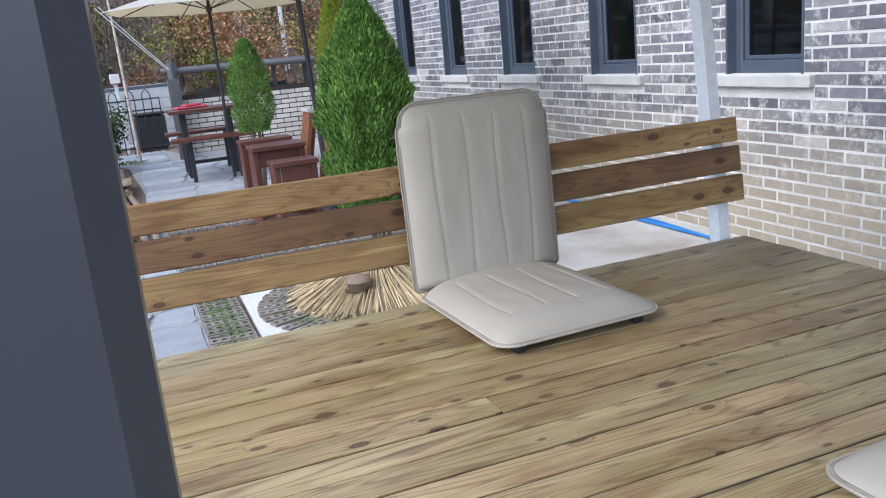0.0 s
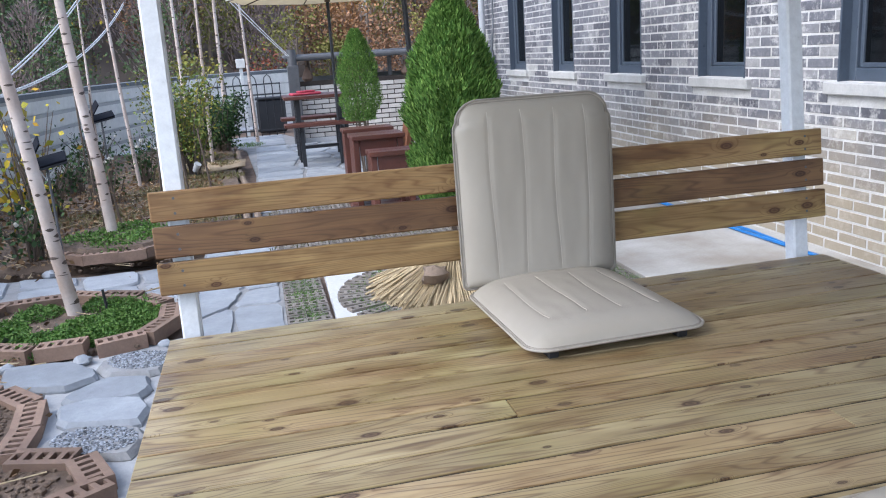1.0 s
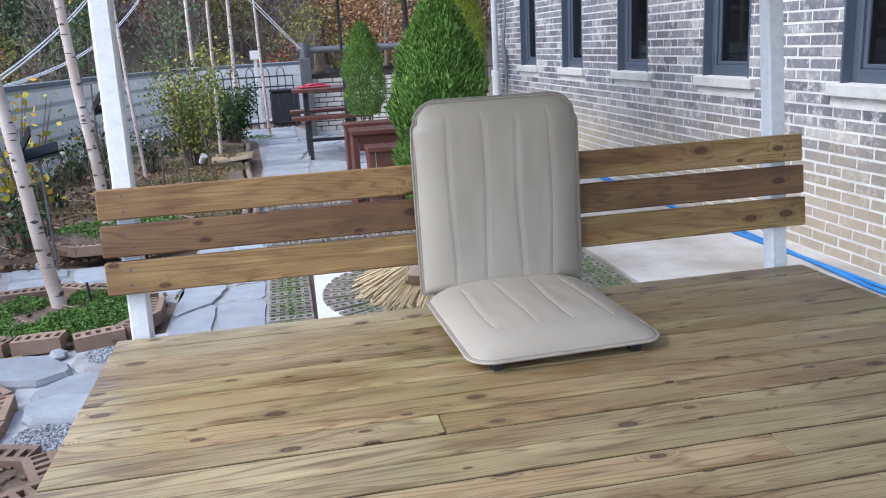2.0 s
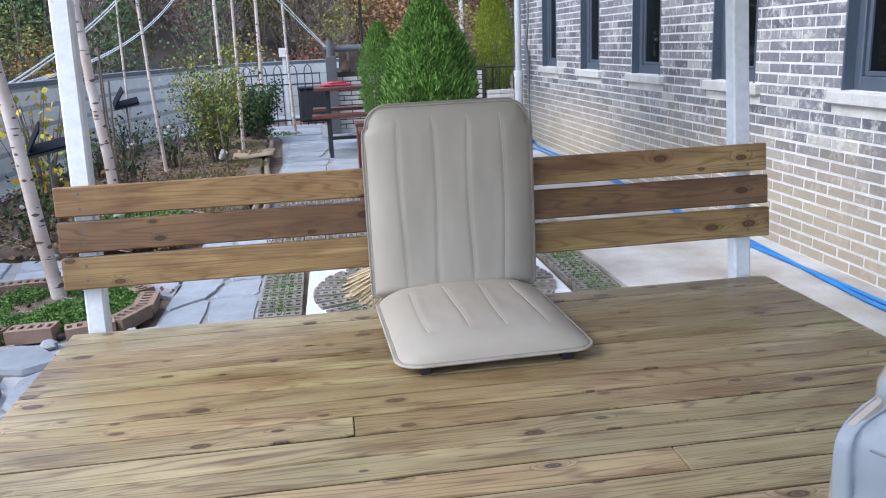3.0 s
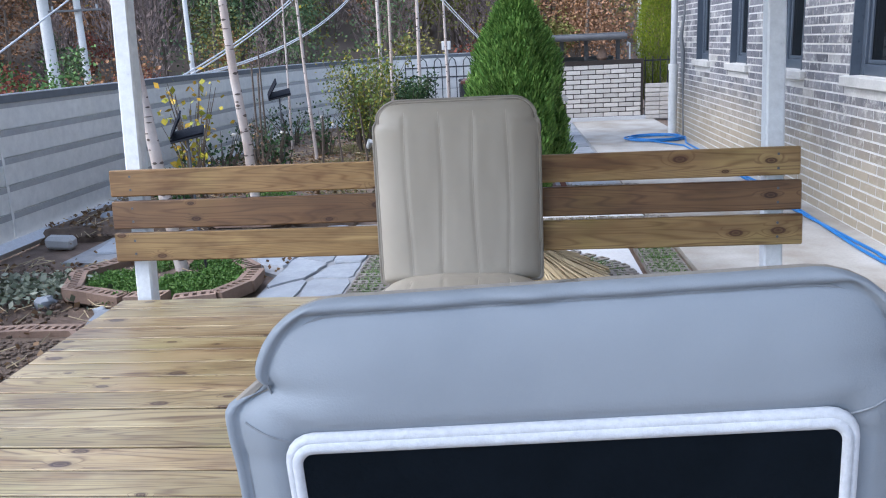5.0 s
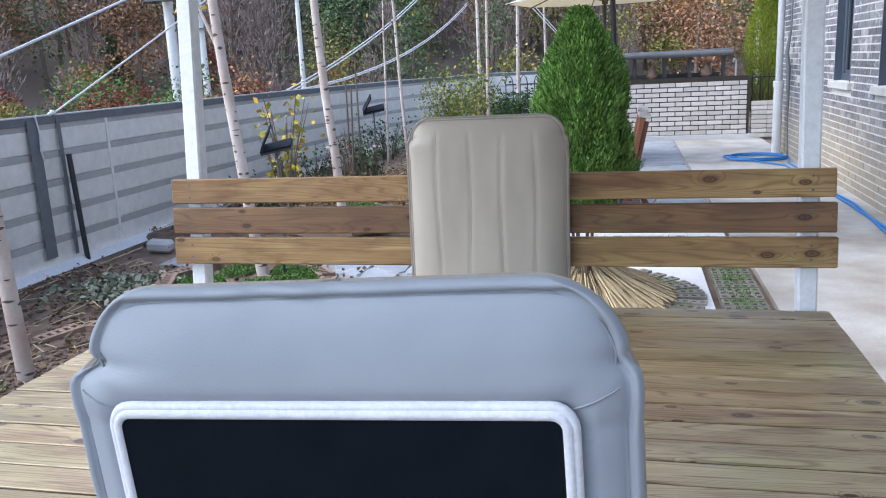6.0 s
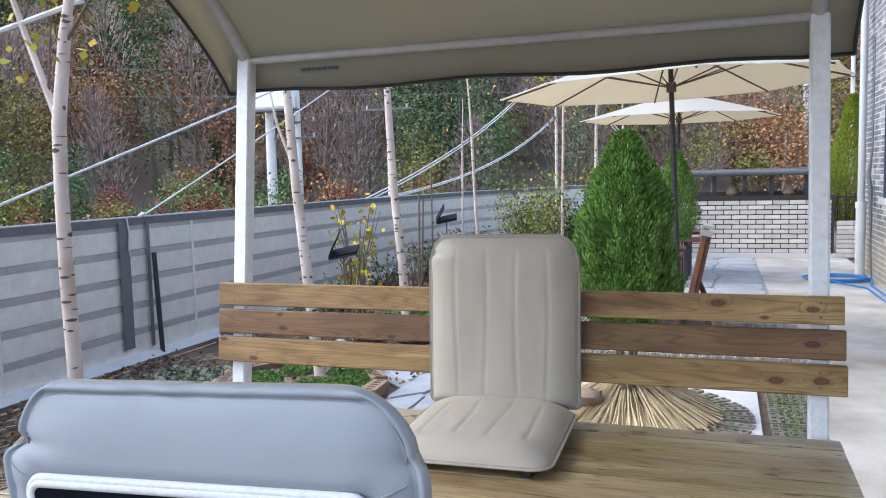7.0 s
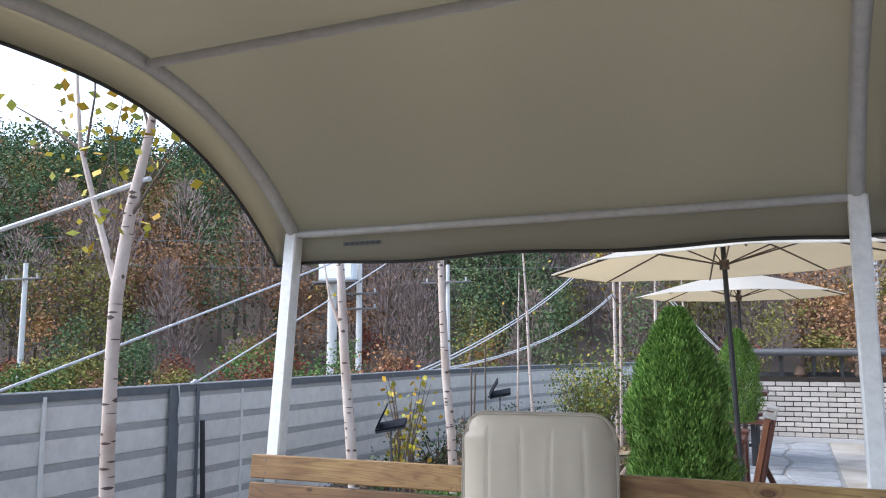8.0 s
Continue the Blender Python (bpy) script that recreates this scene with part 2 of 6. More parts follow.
M["black_metal"] = surf("black_metal", (0.02, 0.022, 0.026), (0.03, 0.03, 0.034), 10, 0.45)
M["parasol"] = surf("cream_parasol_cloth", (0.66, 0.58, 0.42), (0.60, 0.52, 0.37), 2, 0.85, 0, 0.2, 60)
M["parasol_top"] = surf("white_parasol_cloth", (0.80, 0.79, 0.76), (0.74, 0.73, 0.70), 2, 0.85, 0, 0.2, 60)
M["hose"] = surf("blue_hose", (0.02, 0.2, 0.56), (0.018, 0.16, 0.46), 12, 0.4)
M["pvc"] = surf("white_pipe", (0.72, 0.72, 0.70), (0.64, 0.64, 0.62), 6, 0.45)
M["straw"] = surf("pale_straw", (0.62, 0.50, 0.31), (0.48, 0.37, 0.21), 16, 0.85, 0, 0.5, 6, rand=0.4, island=True)
M["rock"] = surf("brown_rock", (0.27, 0.20, 0.145), (0.2, 0.15, 0.11), 12, 0.9, 0, 0.8, 6)
M["red_cloth"] = surf("pink_cloth", (0.55, 0.08, 0.13), (0.48, 0.06, 0.1), 10, 0.9)
M["steel_dark"] = surf("dark_grey_metal", (0.09, 0.09, 0.095), (0.12, 0.12, 0.125), 6, 0.5)
M["burlap"] = surf("burlap_sheet", (0.50, 0.38, 0.24), (0.42, 0.31, 0.19), 8, 0.95)


def let_light(name, share, tint):
    """Thin cloth that also lets light through."""
    nt = M[name].node_tree
    b, out = nt.nodes["Principled BSDF"], nt.nodes["Material Output"]
    tr, mx = nt.nodes.new("ShaderNodeBsdfTranslucent"), nt.nodes.new("ShaderNodeMixShader")
    tr.inputs[0].default_value = (*tint, 1)
    mx.inputs[0].default_value = share
    nt.links.new(b.outputs[0], mx.inputs[1])
    nt.links.new(tr.outputs[0], mx.inputs[2])
    nt.links.new(mx.outputs[0], out.inputs["Surface"])


let_light("canvas", 0.5, (0.5, 0.46, 0.36))
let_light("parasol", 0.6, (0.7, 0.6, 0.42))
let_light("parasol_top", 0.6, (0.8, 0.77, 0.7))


def leafy(name, a, b2, c):
    m, nt, b = nodes_of(name, 0.6)
    r = nt.nodes.new("ShaderNodeNewGeometry").outputs["Random Per Island"]
    col = ramp(nt, r, (0.0, a), (0.5, b2), (1.0, c))
    nt.links.new(mixc(nt, 0.5, col, ramp(nt, tex(nt, coords(nt), 5, 3), (0.3, 0.5), (0.7, 1.1)), "MULTIPLY"), b.inputs["Base Color"])
    b.inputs["Specular IOR Level"].default_value = 0.2
    return m


def wooded(name, a, b2, c):
    """Far foliage: tone drifts from crown to crown, less from leaf to leaf."""
    m, nt, b = nodes_of(name, 0.8)
    geo = nt.nodes.new("ShaderNodeNewGeometry")
    col = ramp(nt, tex(nt, geo.outputs["Position"], 0.42, 3, 0.65), (0.3, a), (0.5, b2), (0.7, c))
    col = mixc(nt, 1.0, col, ramp(nt, geo.outputs["Random Per Island"], (0.0, 0.6), (0.8, 1.05), (1.0, 1.3)), "MULTIPLY")
    nt.links.new(col, b.inputs["Base Color"])
    b.inputs["Specular IOR Level"].default_value = 0.1
    return m


M["cypress"] = leafy("cypress_green", (0.055, 0.125, 0.025), (0.13, 0.25, 0.05), (0.25, 0.39, 0.09))
M["cypress_yellow"] = leafy("golden_conifer", (0.10, 0.16, 0.012), (0.2, 0.26, 0.02), (0.32, 0.34, 0.03))
M["grass"] = leafy("grass_green", (0.06, 0.135, 0.022), (0.10, 0.2, 0.038), (0.16, 0.25, 0.065))
M["dry_grass"] = leafy("dry_grass", (0.11, 0.13, 0.035), (0.16, 0.15, 0.06), (0.2, 0.15, 0.07))
M["rose_leaf"] = leafy("dark_rose_leaf", (0.022, 0.05, 0.018), (0.04, 0.085, 0.028), (0.06, 0.1, 0.03))
M["autumn_leaf"] = leafy("yellow_green_leaf", (0.24, 0.26, 0.03), (0.45, 0.36, 0.035), (0.55, 0.31, 0.035))
M["olive_leaf"] = leafy("olive_autumn_leaf", (0.08, 0.125, 0.03), (0.15, 0.195, 0.045), (0.36, 0.3, 0.05))
M["withered"] = leafy("withered_pale_leaf", (0.1, 0.12, 0.075), (0.2, 0.22, 0.15), (0.36, 0.37, 0.28))
M["fallen"] = leafy("fallen_leaf", (0.12, 0.07, 0.04), (0.2, 0.12, 0.06), (0.28, 0.18, 0.09))
M["pine_far"] = wooded("far_pine_green", (0.052, 0.086, 0.046), (0.092, 0.144, 0.069), (0.161, 0.213, 0.098))
M["green_far"] = wooded("far_shrub_green", (0.057, 0.115, 0.040), (0.103, 0.190, 0.063), (0.172, 0.253, 0.086))
M["rust_far"] = wooded("far_rust_foliage", (0.172, 0.103, 0.069), (0.299, 0.167, 0.092), (0.483, 0.265, 0.115))
M["bare_far"] = wooded("far_bare_twigs", (0.172, 0.132, 0.121), (0.253, 0.196, 0.178), (0.333, 0.265, 0.236))
M["yellow_far"] = wooded("far_yellow_foliage", (0.115, 0.121, 0.040), (0.196, 0.190, 0.057), (0.299, 0.253, 0.081))
M["red_far"] = wooded("far_red_foliage", (0.149, 0.052, 0.040), (0.230, 0.081, 0.052), (0.310, 0.127, 0.069))
M["hill"] = surf("hill_floor", (0.17, 0.13, 0.10), (0.12, 0.095, 0.075), 0.15, 1.0, 0, 0.5, 20)

m, nt, b = nodes_of("window_glass", 0.04)
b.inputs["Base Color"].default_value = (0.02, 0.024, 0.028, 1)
b.inputs["Transmission Weight"].default_value = 0.85
b.inputs["IOR"].default_value = 1.45
M["glass"] = m
M["solar"] = surf("solar_panel_black", (0.006, 0.007, 0.012), (0.009, 0.01, 0.015), 10, 0.6)
M["solar"].node_tree.nodes["Principled BSDF"].inputs["Specular IOR Level"].default_value = 0.1


# ---- mesh building ----
class Geo:
    """Collects vertices and faces of one mesh."""

    def __init__(self):
        self.v, self.f = [], []

    def add(self, verts, faces):
        n = len(self.v)
        self.v.extend([tuple(p) for p in verts])
        self.f.extend([tuple(i + n for i in f) for f in faces])
        return self

    def box(self, x0, x1, y0, y1, z0, z1, b=0.0, m=None):
        """A box, its edges chamfered by b."""
        if b <= 0:
            vs = [(x, y, z) for x in (x0, x1) for y in (y0, y1) for z in (z0, z1)]
            fs = [(0, 1, 3, 2), (4, 6, 7, 5), (0, 4, 5, 1), (2, 3, 7, 6), (0, 2, 6, 4), (1, 5, 7, 3)]
        else:
            vs, fs = [], []
            key = {}
            for ix, x in enumerate((x0, x1)):
                for iy, y in enumerate((y0, y1)):
                    for iz, z in enumerate((z0, z1)):
                        sx, sy, sz = (1, -1)[ix] * b, (1, -1)[iy] * b, (1, -1)[iz] * b
                        for ax, p in enumerate(((x, y + sy, z + sz), (x + sx, y, z + sz), (x + sx, y + sy, z))):
                            key[ix, iy, iz, ax] = len(vs)
                            vs.append(p)
            k = key
            for i in (0, 1):
                fs += [(k[i, 0, 0, 0], k[i, 1, 0, 0], k[i, 1, 1, 0], k[i, 0, 1, 0])[:: (-1, 1)[i]],
                       (k[0, i, 0, 1], k[1, i, 0, 1], k[1, i, 1, 1], k[0, i, 1, 1])[:: (1, -1)[i]],
                       (k[0, 0, i, 2], k[1, 0, i, 2], k[1, 1, i, 2], k[0, 1, i, 2])[:: (-1, 1)[i]]]
                for j in (0, 1):
                    fs += [(k[0, i, j, 1], k[1, i, j, 1], k[1, i, j, 2], k[0, i, j, 2]),
                           (k[i, 0, j, 0], k[i, 1, j, 0], k[i, 1, j, 2], k[i, 0, j, 2]),
                           (k[i, j, 0, 0], k[i, j, 1, 0], k[i, j, 1, 1], k[i, j, 0, 1])]
                    for l in (0, 1):
                        fs.append((k[i, j, l, 0], k[i, j, l, 1], k[i, j, l, 2]))
        if m is not None:
            vs = [m @ Vector(p) for p in vs]
        return self.add(vs, fs)

    def tube(self, pts, r, n=8, cap=True):
        """A round bar along pts; r is one radius or one for each point."""
        pts = [Vector(p) for p in pts]
        rs = r if isinstance(r, (list, tuple)) else [r] * len(pts)
        up = None
        vs, fs = [], []
        for i, p in enumerate(pts):
            d = (pts[min(i + 1, len(pts) - 1)] - pts[max(i - 1, 0)]).normalized()
            if up is None:
                up = Vector((0, 0, 1)) if abs(d.z) < 0.9 else Vector((1, 0, 0))
            s = d.cross(up).normalized()
            up = s.cross(d).normalized()
            for j in range(n):
                a = 2 * math.pi * j / n
                vs.append(p + (s * math.cos(a) + up * math.sin(a)) * rs[i])
        for i in range(len(pts) - 1):
            for j in range(n):
                a, b2 = i * n + j, i * n + (j + 1) % n
                fs.append((a, b2, b2 + n, a + n))
        if cap:
            fs += [tuple(range(n))[::-1], tuple(range((len(pts) - 1) * n, len(pts) * n))]
        return self.add(vs, fs)

    def loop_tube(self, pts, r, n=6):
        pts = [Vector(p) for p in pts]
        k = len(pts)
        vs, fs = [], []
        mid = sum(pts, Vector()) / k
        for i, p in enumerate(pts):
            d = (pts[(i + 1) % k] - pts[i - 1]).normalized()
            o = p - mid
            o = (o - d * o.dot(d)).normalized()
            q = d.cross(o)
            for j in range(n):
                a = 2 * math.pi * j / n
                vs.append(p + (o * math.cos(a) + q * math.sin(a)) * r)
        for i in range(k):
            for j in range(n):
                a, b2 = i * n + j, i * n + (j + 1) % n
                c, d2 = ((i + 1) % k) * n + j, ((i + 1) % k) * n + (j + 1) % n
                fs.append((a, b2, d2, c))
        return self.add(vs, fs)

    def leaf(self, p, size, rnd, flat=0.0):
        """A small folded leaf of two triangles."""
        d = Vector((rnd.gauss(0, 1), rnd.gauss(0, 1), rnd.gauss(0, 1) * (1 - flat))).normalized()
        o = d.orthogonal().normalized()
        o = (Matrix.Rotation(rnd.uniform(0, 6.28), 3, d) @ o) * size * 0.35
        p = Vector(p)
        return self.add((p, p + d * size * 0.5 + o, p + d * size, p + d * size * 0.5 - o), ((0, 1, 2, 3),))

    def blob(self, p, r, rnd, squash=1.0, rings=5, seg=8, rough=0.2):
        vs, fs = [], []
        ph = rnd.uniform(0, 50)
        for i in range(rings + 1):
            a = math.pi * i / rings
            for j in range(seg):
                t = 2 * math.pi * j / seg
                d = Vector((math.sin(a) * math.cos(t), math.sin(a) * math.sin(t), math.cos(a)))
                k = r * (1 + rough * noise.noise(d * 1.7 + Vector((ph, ph, 0))))
                vs.append((p[0] + d.x * k, p[1] + d.y * k, p[2] + d.z * k * squash))
        for i in range(rings):
            for j in range(seg):
                fs.append((i * seg + j, i * seg + (j + 1) % seg, (i + 1) * seg + (j + 1) % seg, (i + 1) * seg + j))
        return self.add(vs, fs)

    def mesh(self, name, mat, smooth=False):
        me = bpy.data.meshes.new(name)
        me.from_pydata([tuple(p) for p in self.v], [], self.f)
        me.materials.append(M[mat])
        me.update()
        b = bmesh.new()
        b.from_mesh(me)
        if len(b.faces) < 60000:
            bmesh.ops.recalc_face_normals(b, faces=b.faces)
        b.to_mesh(me)
        b.free()
        if smooth:
            me.polygons.foreach_set("use_smooth", [True] * len(me.polygons))
            try:
                me.set_sharp_from_angle(angle=radians(smooth if smooth is not True else 50))
            except AttributeError:
                pass
        return me


def part(name, geo, mat, parent=None, label="", smooth=False):
    ob = new(name, geo.mesh(name, mat, smooth))
    if parent is not None:
        ob.parent = parent
    if label:
        tagged(ob, label)
    return ob


def thing(name, label, category, group="", kind="", at=None):
    ob = new(name)
    if at is not None:
        ob.matrix_basis = at
    return tagged(ob, label, category, group, kind)


def single(name, geo, mat, label, category, kind="", smooth=False, group=""):
    return tagged(part(name, geo, mat, None, "", smooth), label, category, group, kind)


def piece(name, mesh, parent, m):
    ob = new(name, mesh)
    ob.parent = parent
    ob.matrix_basis = m
    return ob


# ---- ground and paving ----
DECK_Z = 0.4575
rnd = random.Random(4)
g = Geo()
N = 60
xs = [math.copysign(abs(i / 30 - 1) ** 3, i / 30 - 1) * 400 for i in range(N + 1)]
g.add([(x, y + 3, 0.012 * noise.noise(Vector((x, y, 0))) - 0.03) for y in xs for x in xs],
      [(j * (N + 1) + i, j * (N + 1) + i + 1, (j + 1) * (N + 1) + i + 1, (j + 1) * (N + 1) + i) for j in range(N) for i in range(N)])
single("ground", g, "soil", "brown bare garden soil reaching the far hillside", "ground", "structure", True)


def slab(name, outline, z0, z1, mat, label, category, kind="structure", parent=None, edge=0.008):
    """A flat slab with an uneven outline and a rounded rim."""
    n = len(outline)
    cx, cy = sum(p[0] for p in outline) / n, sum(p[1] for p in outline) / n
    def ring(k, z):
        return [(cx + (x - cx) * k, cy + (y - cy) * k, z) for x, y in outline]
    g = Geo()
    size = max(math.hypot(x - cx, y - cy) for x, y in outline)
    k = 1 - edge / size
    vs = ring(1, z0) + ring(1, z1 - edge) + ring(k, z1)
    fs = [(r * n + i, r * n + (i + 1) % n, (r + 1) * n + (i + 1) % n, (r + 1) * n + i) for r in (0, 1) for i in range(n)]
    fs.append(tuple(range(2 * n, 3 * n)))
    g.add(vs, fs)
    if parent is not None:
        return part(name, g, mat, parent, label)
    return single(name, g, mat, label, category, kind)


slab("pavement", [(1.96, -3.5), (2.965, -3.5), (2.965, 9.2), (1.9, 9.2), (1.93, 3.2), (1.95, 2.2)], -0.06, 0.0, "concrete",
     "pale stained concrete apron beside the brick house", "pavement")
slab("white_path", [(0.49, 0.6), (1.69, 0.6), (1.69, 2.35), (1.5, 2.6), (0.52, 2.62)], -0.06, 0.0, "white_slab",
     "white concrete path around a round straw bed", "pavement")
slab("garden_bed", [(-1.95, 2.75), (0.05, 3.0), (0.06, 5.2), (0.0, 6.6), (-0.08, 8.7), (-1.7, 8.9)], -0.05, 0.06, "litter",
     "raised garden bed of soil and dead leaves", "garden bed", edge=0.05)


def grid_flags(parent, x0, x1, y0, y1, nx, ny, rnd, gap=0.007, wedge=0.007):
    """Close-fitting slabs cut from a jittered grid."""
    pt = {}
    for j in range(ny + 1):
        for i in range(nx + 1):
            jx = 0 if i in (0, nx) else rnd.uniform(-0.22, 0.22)
            jy = 0 if j in (0, ny) else rnd.uniform(-0.28, 0.28)
            pt[i, j] = Vector((x0 + (x1 - x0) * (i + jx) / nx, y0 + (y1 - y0) * (j + jy) / ny))
    for j in range(ny):
        for i in range(nx):
            q = [pt[i, j], pt[i + 1, j], pt[i + 1, j + 1], pt[i, j + 1]]
            mid = sum(q, Vector((0, 0))) / 4
            out = []
            for k in range(4):
                a, c = q[k], q[(k + 1) % 4]
                for t in (0.1, 0.37, 0.63, 0.9):
                    p = a.lerp(c, t)
                    d = mid - p
                    out.append(tuple(p + d.normalized() * (gap + rnd.uniform(0, wedge))))
            slab("flagstone", out, -0.03, rnd.uniform(-0.002, 0.006), "flag", "", "", parent=parent)


paving = thing("stone_paving", "irregular pale blue-grey flagstones with narrow dark joints", "paving", kind="structure")
slab("mortar_bed", [(-0.13, -0.2), (0.295, -0.2), (0.295, 2.95), (-0.13, 2.95)], -0.06, -0.008, "joint", "", "", parent=paving)
grid_flags(paving, -0.125, 0.29, -0.1, 2.95, 2, 7, rnd, 0.003, 0.016)
path = thing("garden_path", "pale grey flagstone path leading to an iron gate", "path", kind="structure")
slab("mortar_bed", [(0.14, 3.4), (1.92, 3.4), (1.92, 9.0), (0.95, 9.2), (0.6, 10.6), (-0.3, 10.6), (0.1, 8.6), (0.2, 6.2)], -0.06, -0.008, "joint", "", "", parent=path)
slab("pale_slab", [(0.22, 2.92), (1.9, 2.92), (1.9, 3.82), (0.22, 3.82)], -0.03, 0.0, "white_slab", "", "", parent=path)
grid_flags(path, 0.2, 1.9, 4.06, 8.9, 4, 13, rnd, 0.013)
grid_flags(path, -0.1, 0.62, 8.95, 10.5, 2, 5, rnd, 0.013)
dirt = thing("stepping_stones", "grey stepping stones and pebble mosaic slabs beside the deck", "stepping stone", kind="structure")
slab("concrete_strip", [(-0.62, 1.28), (-0.1, 1.4), (-0.1, 2.95), (-0.005, 2.95), (-0.005, -1.6), (-0.22, -1.6), (-0.2, 0.0), (-0.5, 0.4), (-0.56, 0.8)], -0.06, -0.004, "apron", "", "", parent=dirt)


def wobbly(outline, rnd, step=0.03, amount=0.006):
    """Rounds off an outline's corners and roughens its edges."""
    pts = [Vector(p) for p in outline]
    for _ in range(2):
        nxt = []
        for a, c in zip(pts, pts[1:] + pts[:1]):
            nxt += [a.lerp(c, 0.13), a.lerp(c, 0.87)]
        pts = nxt
    return [(p.x + rnd.uniform(-amount, amount), p.y + rnd.uniform(-amount, amount)) for p in pts]


for k, out in enumerate(([(-0.51, 0.84), (-0.38, 0.99), (-0.22, 0.95), (-0.2, 0.83), (-0.23, 0.75), (-0.46, 0.77)],
                         [(-0.5, 0.75), (-0.4, 0.79), (-0.22, 0.74), (-0.18, 0.62), (-0.2, 0.53), (-0.46, 0.6)],
                         [(-0.8, 1.25), (-0.55, 1.22), (-0.43, 1.09), (-0.4, 1.0), (-0.52, 0.93), (-0.75, 1.02)],
                         [(-0.22, 0.05), (-0.06, 0.05), (-0.04, -0.3), (-0.2, -0.3)], [(-0.2, -0.33), (-0.05, -0.33), (-0.04, -0.75), (-0.21, -0.75)])):
    slab("flagstone", wobbly(out, rnd), -0.03, 0.022 + 0.004 * (k % 2), "flag", "", "", parent=dirt, edge=0.018)
for out in ([(-0.45, 1.16), (-0.26, 1.27), (-0.16, 1.24), (-0.15, 1.06), (-0.2, 0.97), (-0.39, 1.02)],
            [(-0.5, 0.46), (-0.43, 0.59), (-0.2, 0.52), (-0.16, 0.42), (-0.2, 0.3), (-0.45, 0.4)]):
    st = slab("mosaic_slab", wobbly(out, rnd), -0.03, 0.02, "joint", "slab set with dark and white pebbles", "", parent=dirt, edge=0.02)
    gp = Geo()
    mx, my = sum(p[0] for p in out) / 6, sum(p[1] for p in out) / 6
    for _ in range(800):
        a, q = rnd.uniform(0, 6.283), math.sqrt(rnd.random())
        gp.blob((mx + 0.13 * q * math.cos(a), my + 0.095 * q * math.sin(a) - 0.03 * q * math.cos(a), 0.021), rnd.uniform(0.0032, 0.0062), rnd, 0.6, 3, 5, 0.4)
    tagged(part("pebbles", gp, "pebble", st), kind="stuff")
cross_path = thing("cross_path", "pale blue-grey flagstones crossing the garden between two planters", "path", kind="structure")
slab("mortar_bed", [(-1.5, 2.2), (-1.0, 2.12), (-0.4, 2.05), (-0.1, 1.8), (-0.1, 2.75), (-0.6, 2.68), (-1.5, 2.85)], -0.06, -0.008, "joint", "", "", parent=cross_path)
for out in ([(-0.76, 2.64), (-0.47, 2.66), (-0.43, 2.38), (-0.68, 2.32)], [(-0.45, 2.66), (-0.13, 2.68), (-0.13, 2.4), (-0.41, 2.37)], [(-0.41, 2.34), (-0.12, 2.36), (-0.12, 1.95), (-0.3, 2.05)],
            [(-0.67, 2.28), (-0.44, 2.33), (-0.36, 2.11), (-0.64, 2.2)], [(-1.12, 2.76), (-0.8, 2.68), (-0.76, 2.52), (-1.06, 2.53)], [(-1.06, 2.49), (-0.8, 2.49), (-0.71, 2.27), (-0.98, 2.2)], [(-1.45, 2.8), (-1.16, 2.76), (-1.1, 2.4), (-1.4, 2.35)]):
    slab("flagstone", wobbly(out, rnd, amount=0.008), -0.03, rnd.uniform(0.002, 0.012), "flag", "", "", parent=cross_path, edge=0.01)


# ---- timber deck ----
deck = thing("timber_deck", "low square platform of yellow-brown softwood boards with dark knots", "deck")
PITCH, BOARDS = 0.0769, 23
joints = {8: 0.657, 11: 1.163}
for i in range(BOARDS):
    y1 = -0.03 - PITCH * i
    y0 = y1 - PITCH + 0.0052
    cuts = [0.0, 1.8] if i not in joints else [0.0, joints[i], 1.8]
    for a, c in zip(cuts, cuts[1:]):
        L = c - a - (0.0015 if c < 1.8 else 0)
        geo = Geo().box(-L / 2, L / 2, -(y1 - y0) / 2, (y1 - y0) / 2, -0.012, 0.012, 0.0016)
        ob = part("deck_board", geo, "deck", deck)
        ob.location = (a + L / 2, (y0 + y1) / 2, DECK_Z - 0.012 + rnd.uniform(-0.0008, 0.0008))
# dark strips laid in the board gaps paint the shade between them
gap_shade = Geo()
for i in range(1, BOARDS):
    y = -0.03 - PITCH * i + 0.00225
    gap_shade.box(0.002, 1.798, y - 0.0019, y + 0.0019, DECK_Z - 0.012, DECK_Z - 0.0022)
tagged(part("joint_dirt", gap_shade, "hole", deck, "dark strips standing for the shade in the joints"), kind="stuff")
for y in (-0.06, -0.6, -1.2, -1.77):
    part("joist", Geo().box(0.01, 1.79, y - 0.025, y + 0.025, DECK_Z - 0.125, DECK_Z - 0.0265, 0.003), "joist", deck)
for x in (0.06, 0.9, 1.74):
    for y in (-0.12, -0.9, -1.7):
        part("leg", Geo().box(x - 0.04, x + 0.04, y - 0.04, y + 0.04, 0, DECK_Z - 0.126, 0.004), "joist", deck)

# ---- back rail ----
rail = thing("rail", "three horizontal softwood rail boards along the deck's back edge", "railing")
LEAN = 6.2


def lean_y(z):
    """Depth of the leaning back posts' centre line at height z."""
    return 0.052 + (z - 0.69) * math.tan(radians(LEAN))


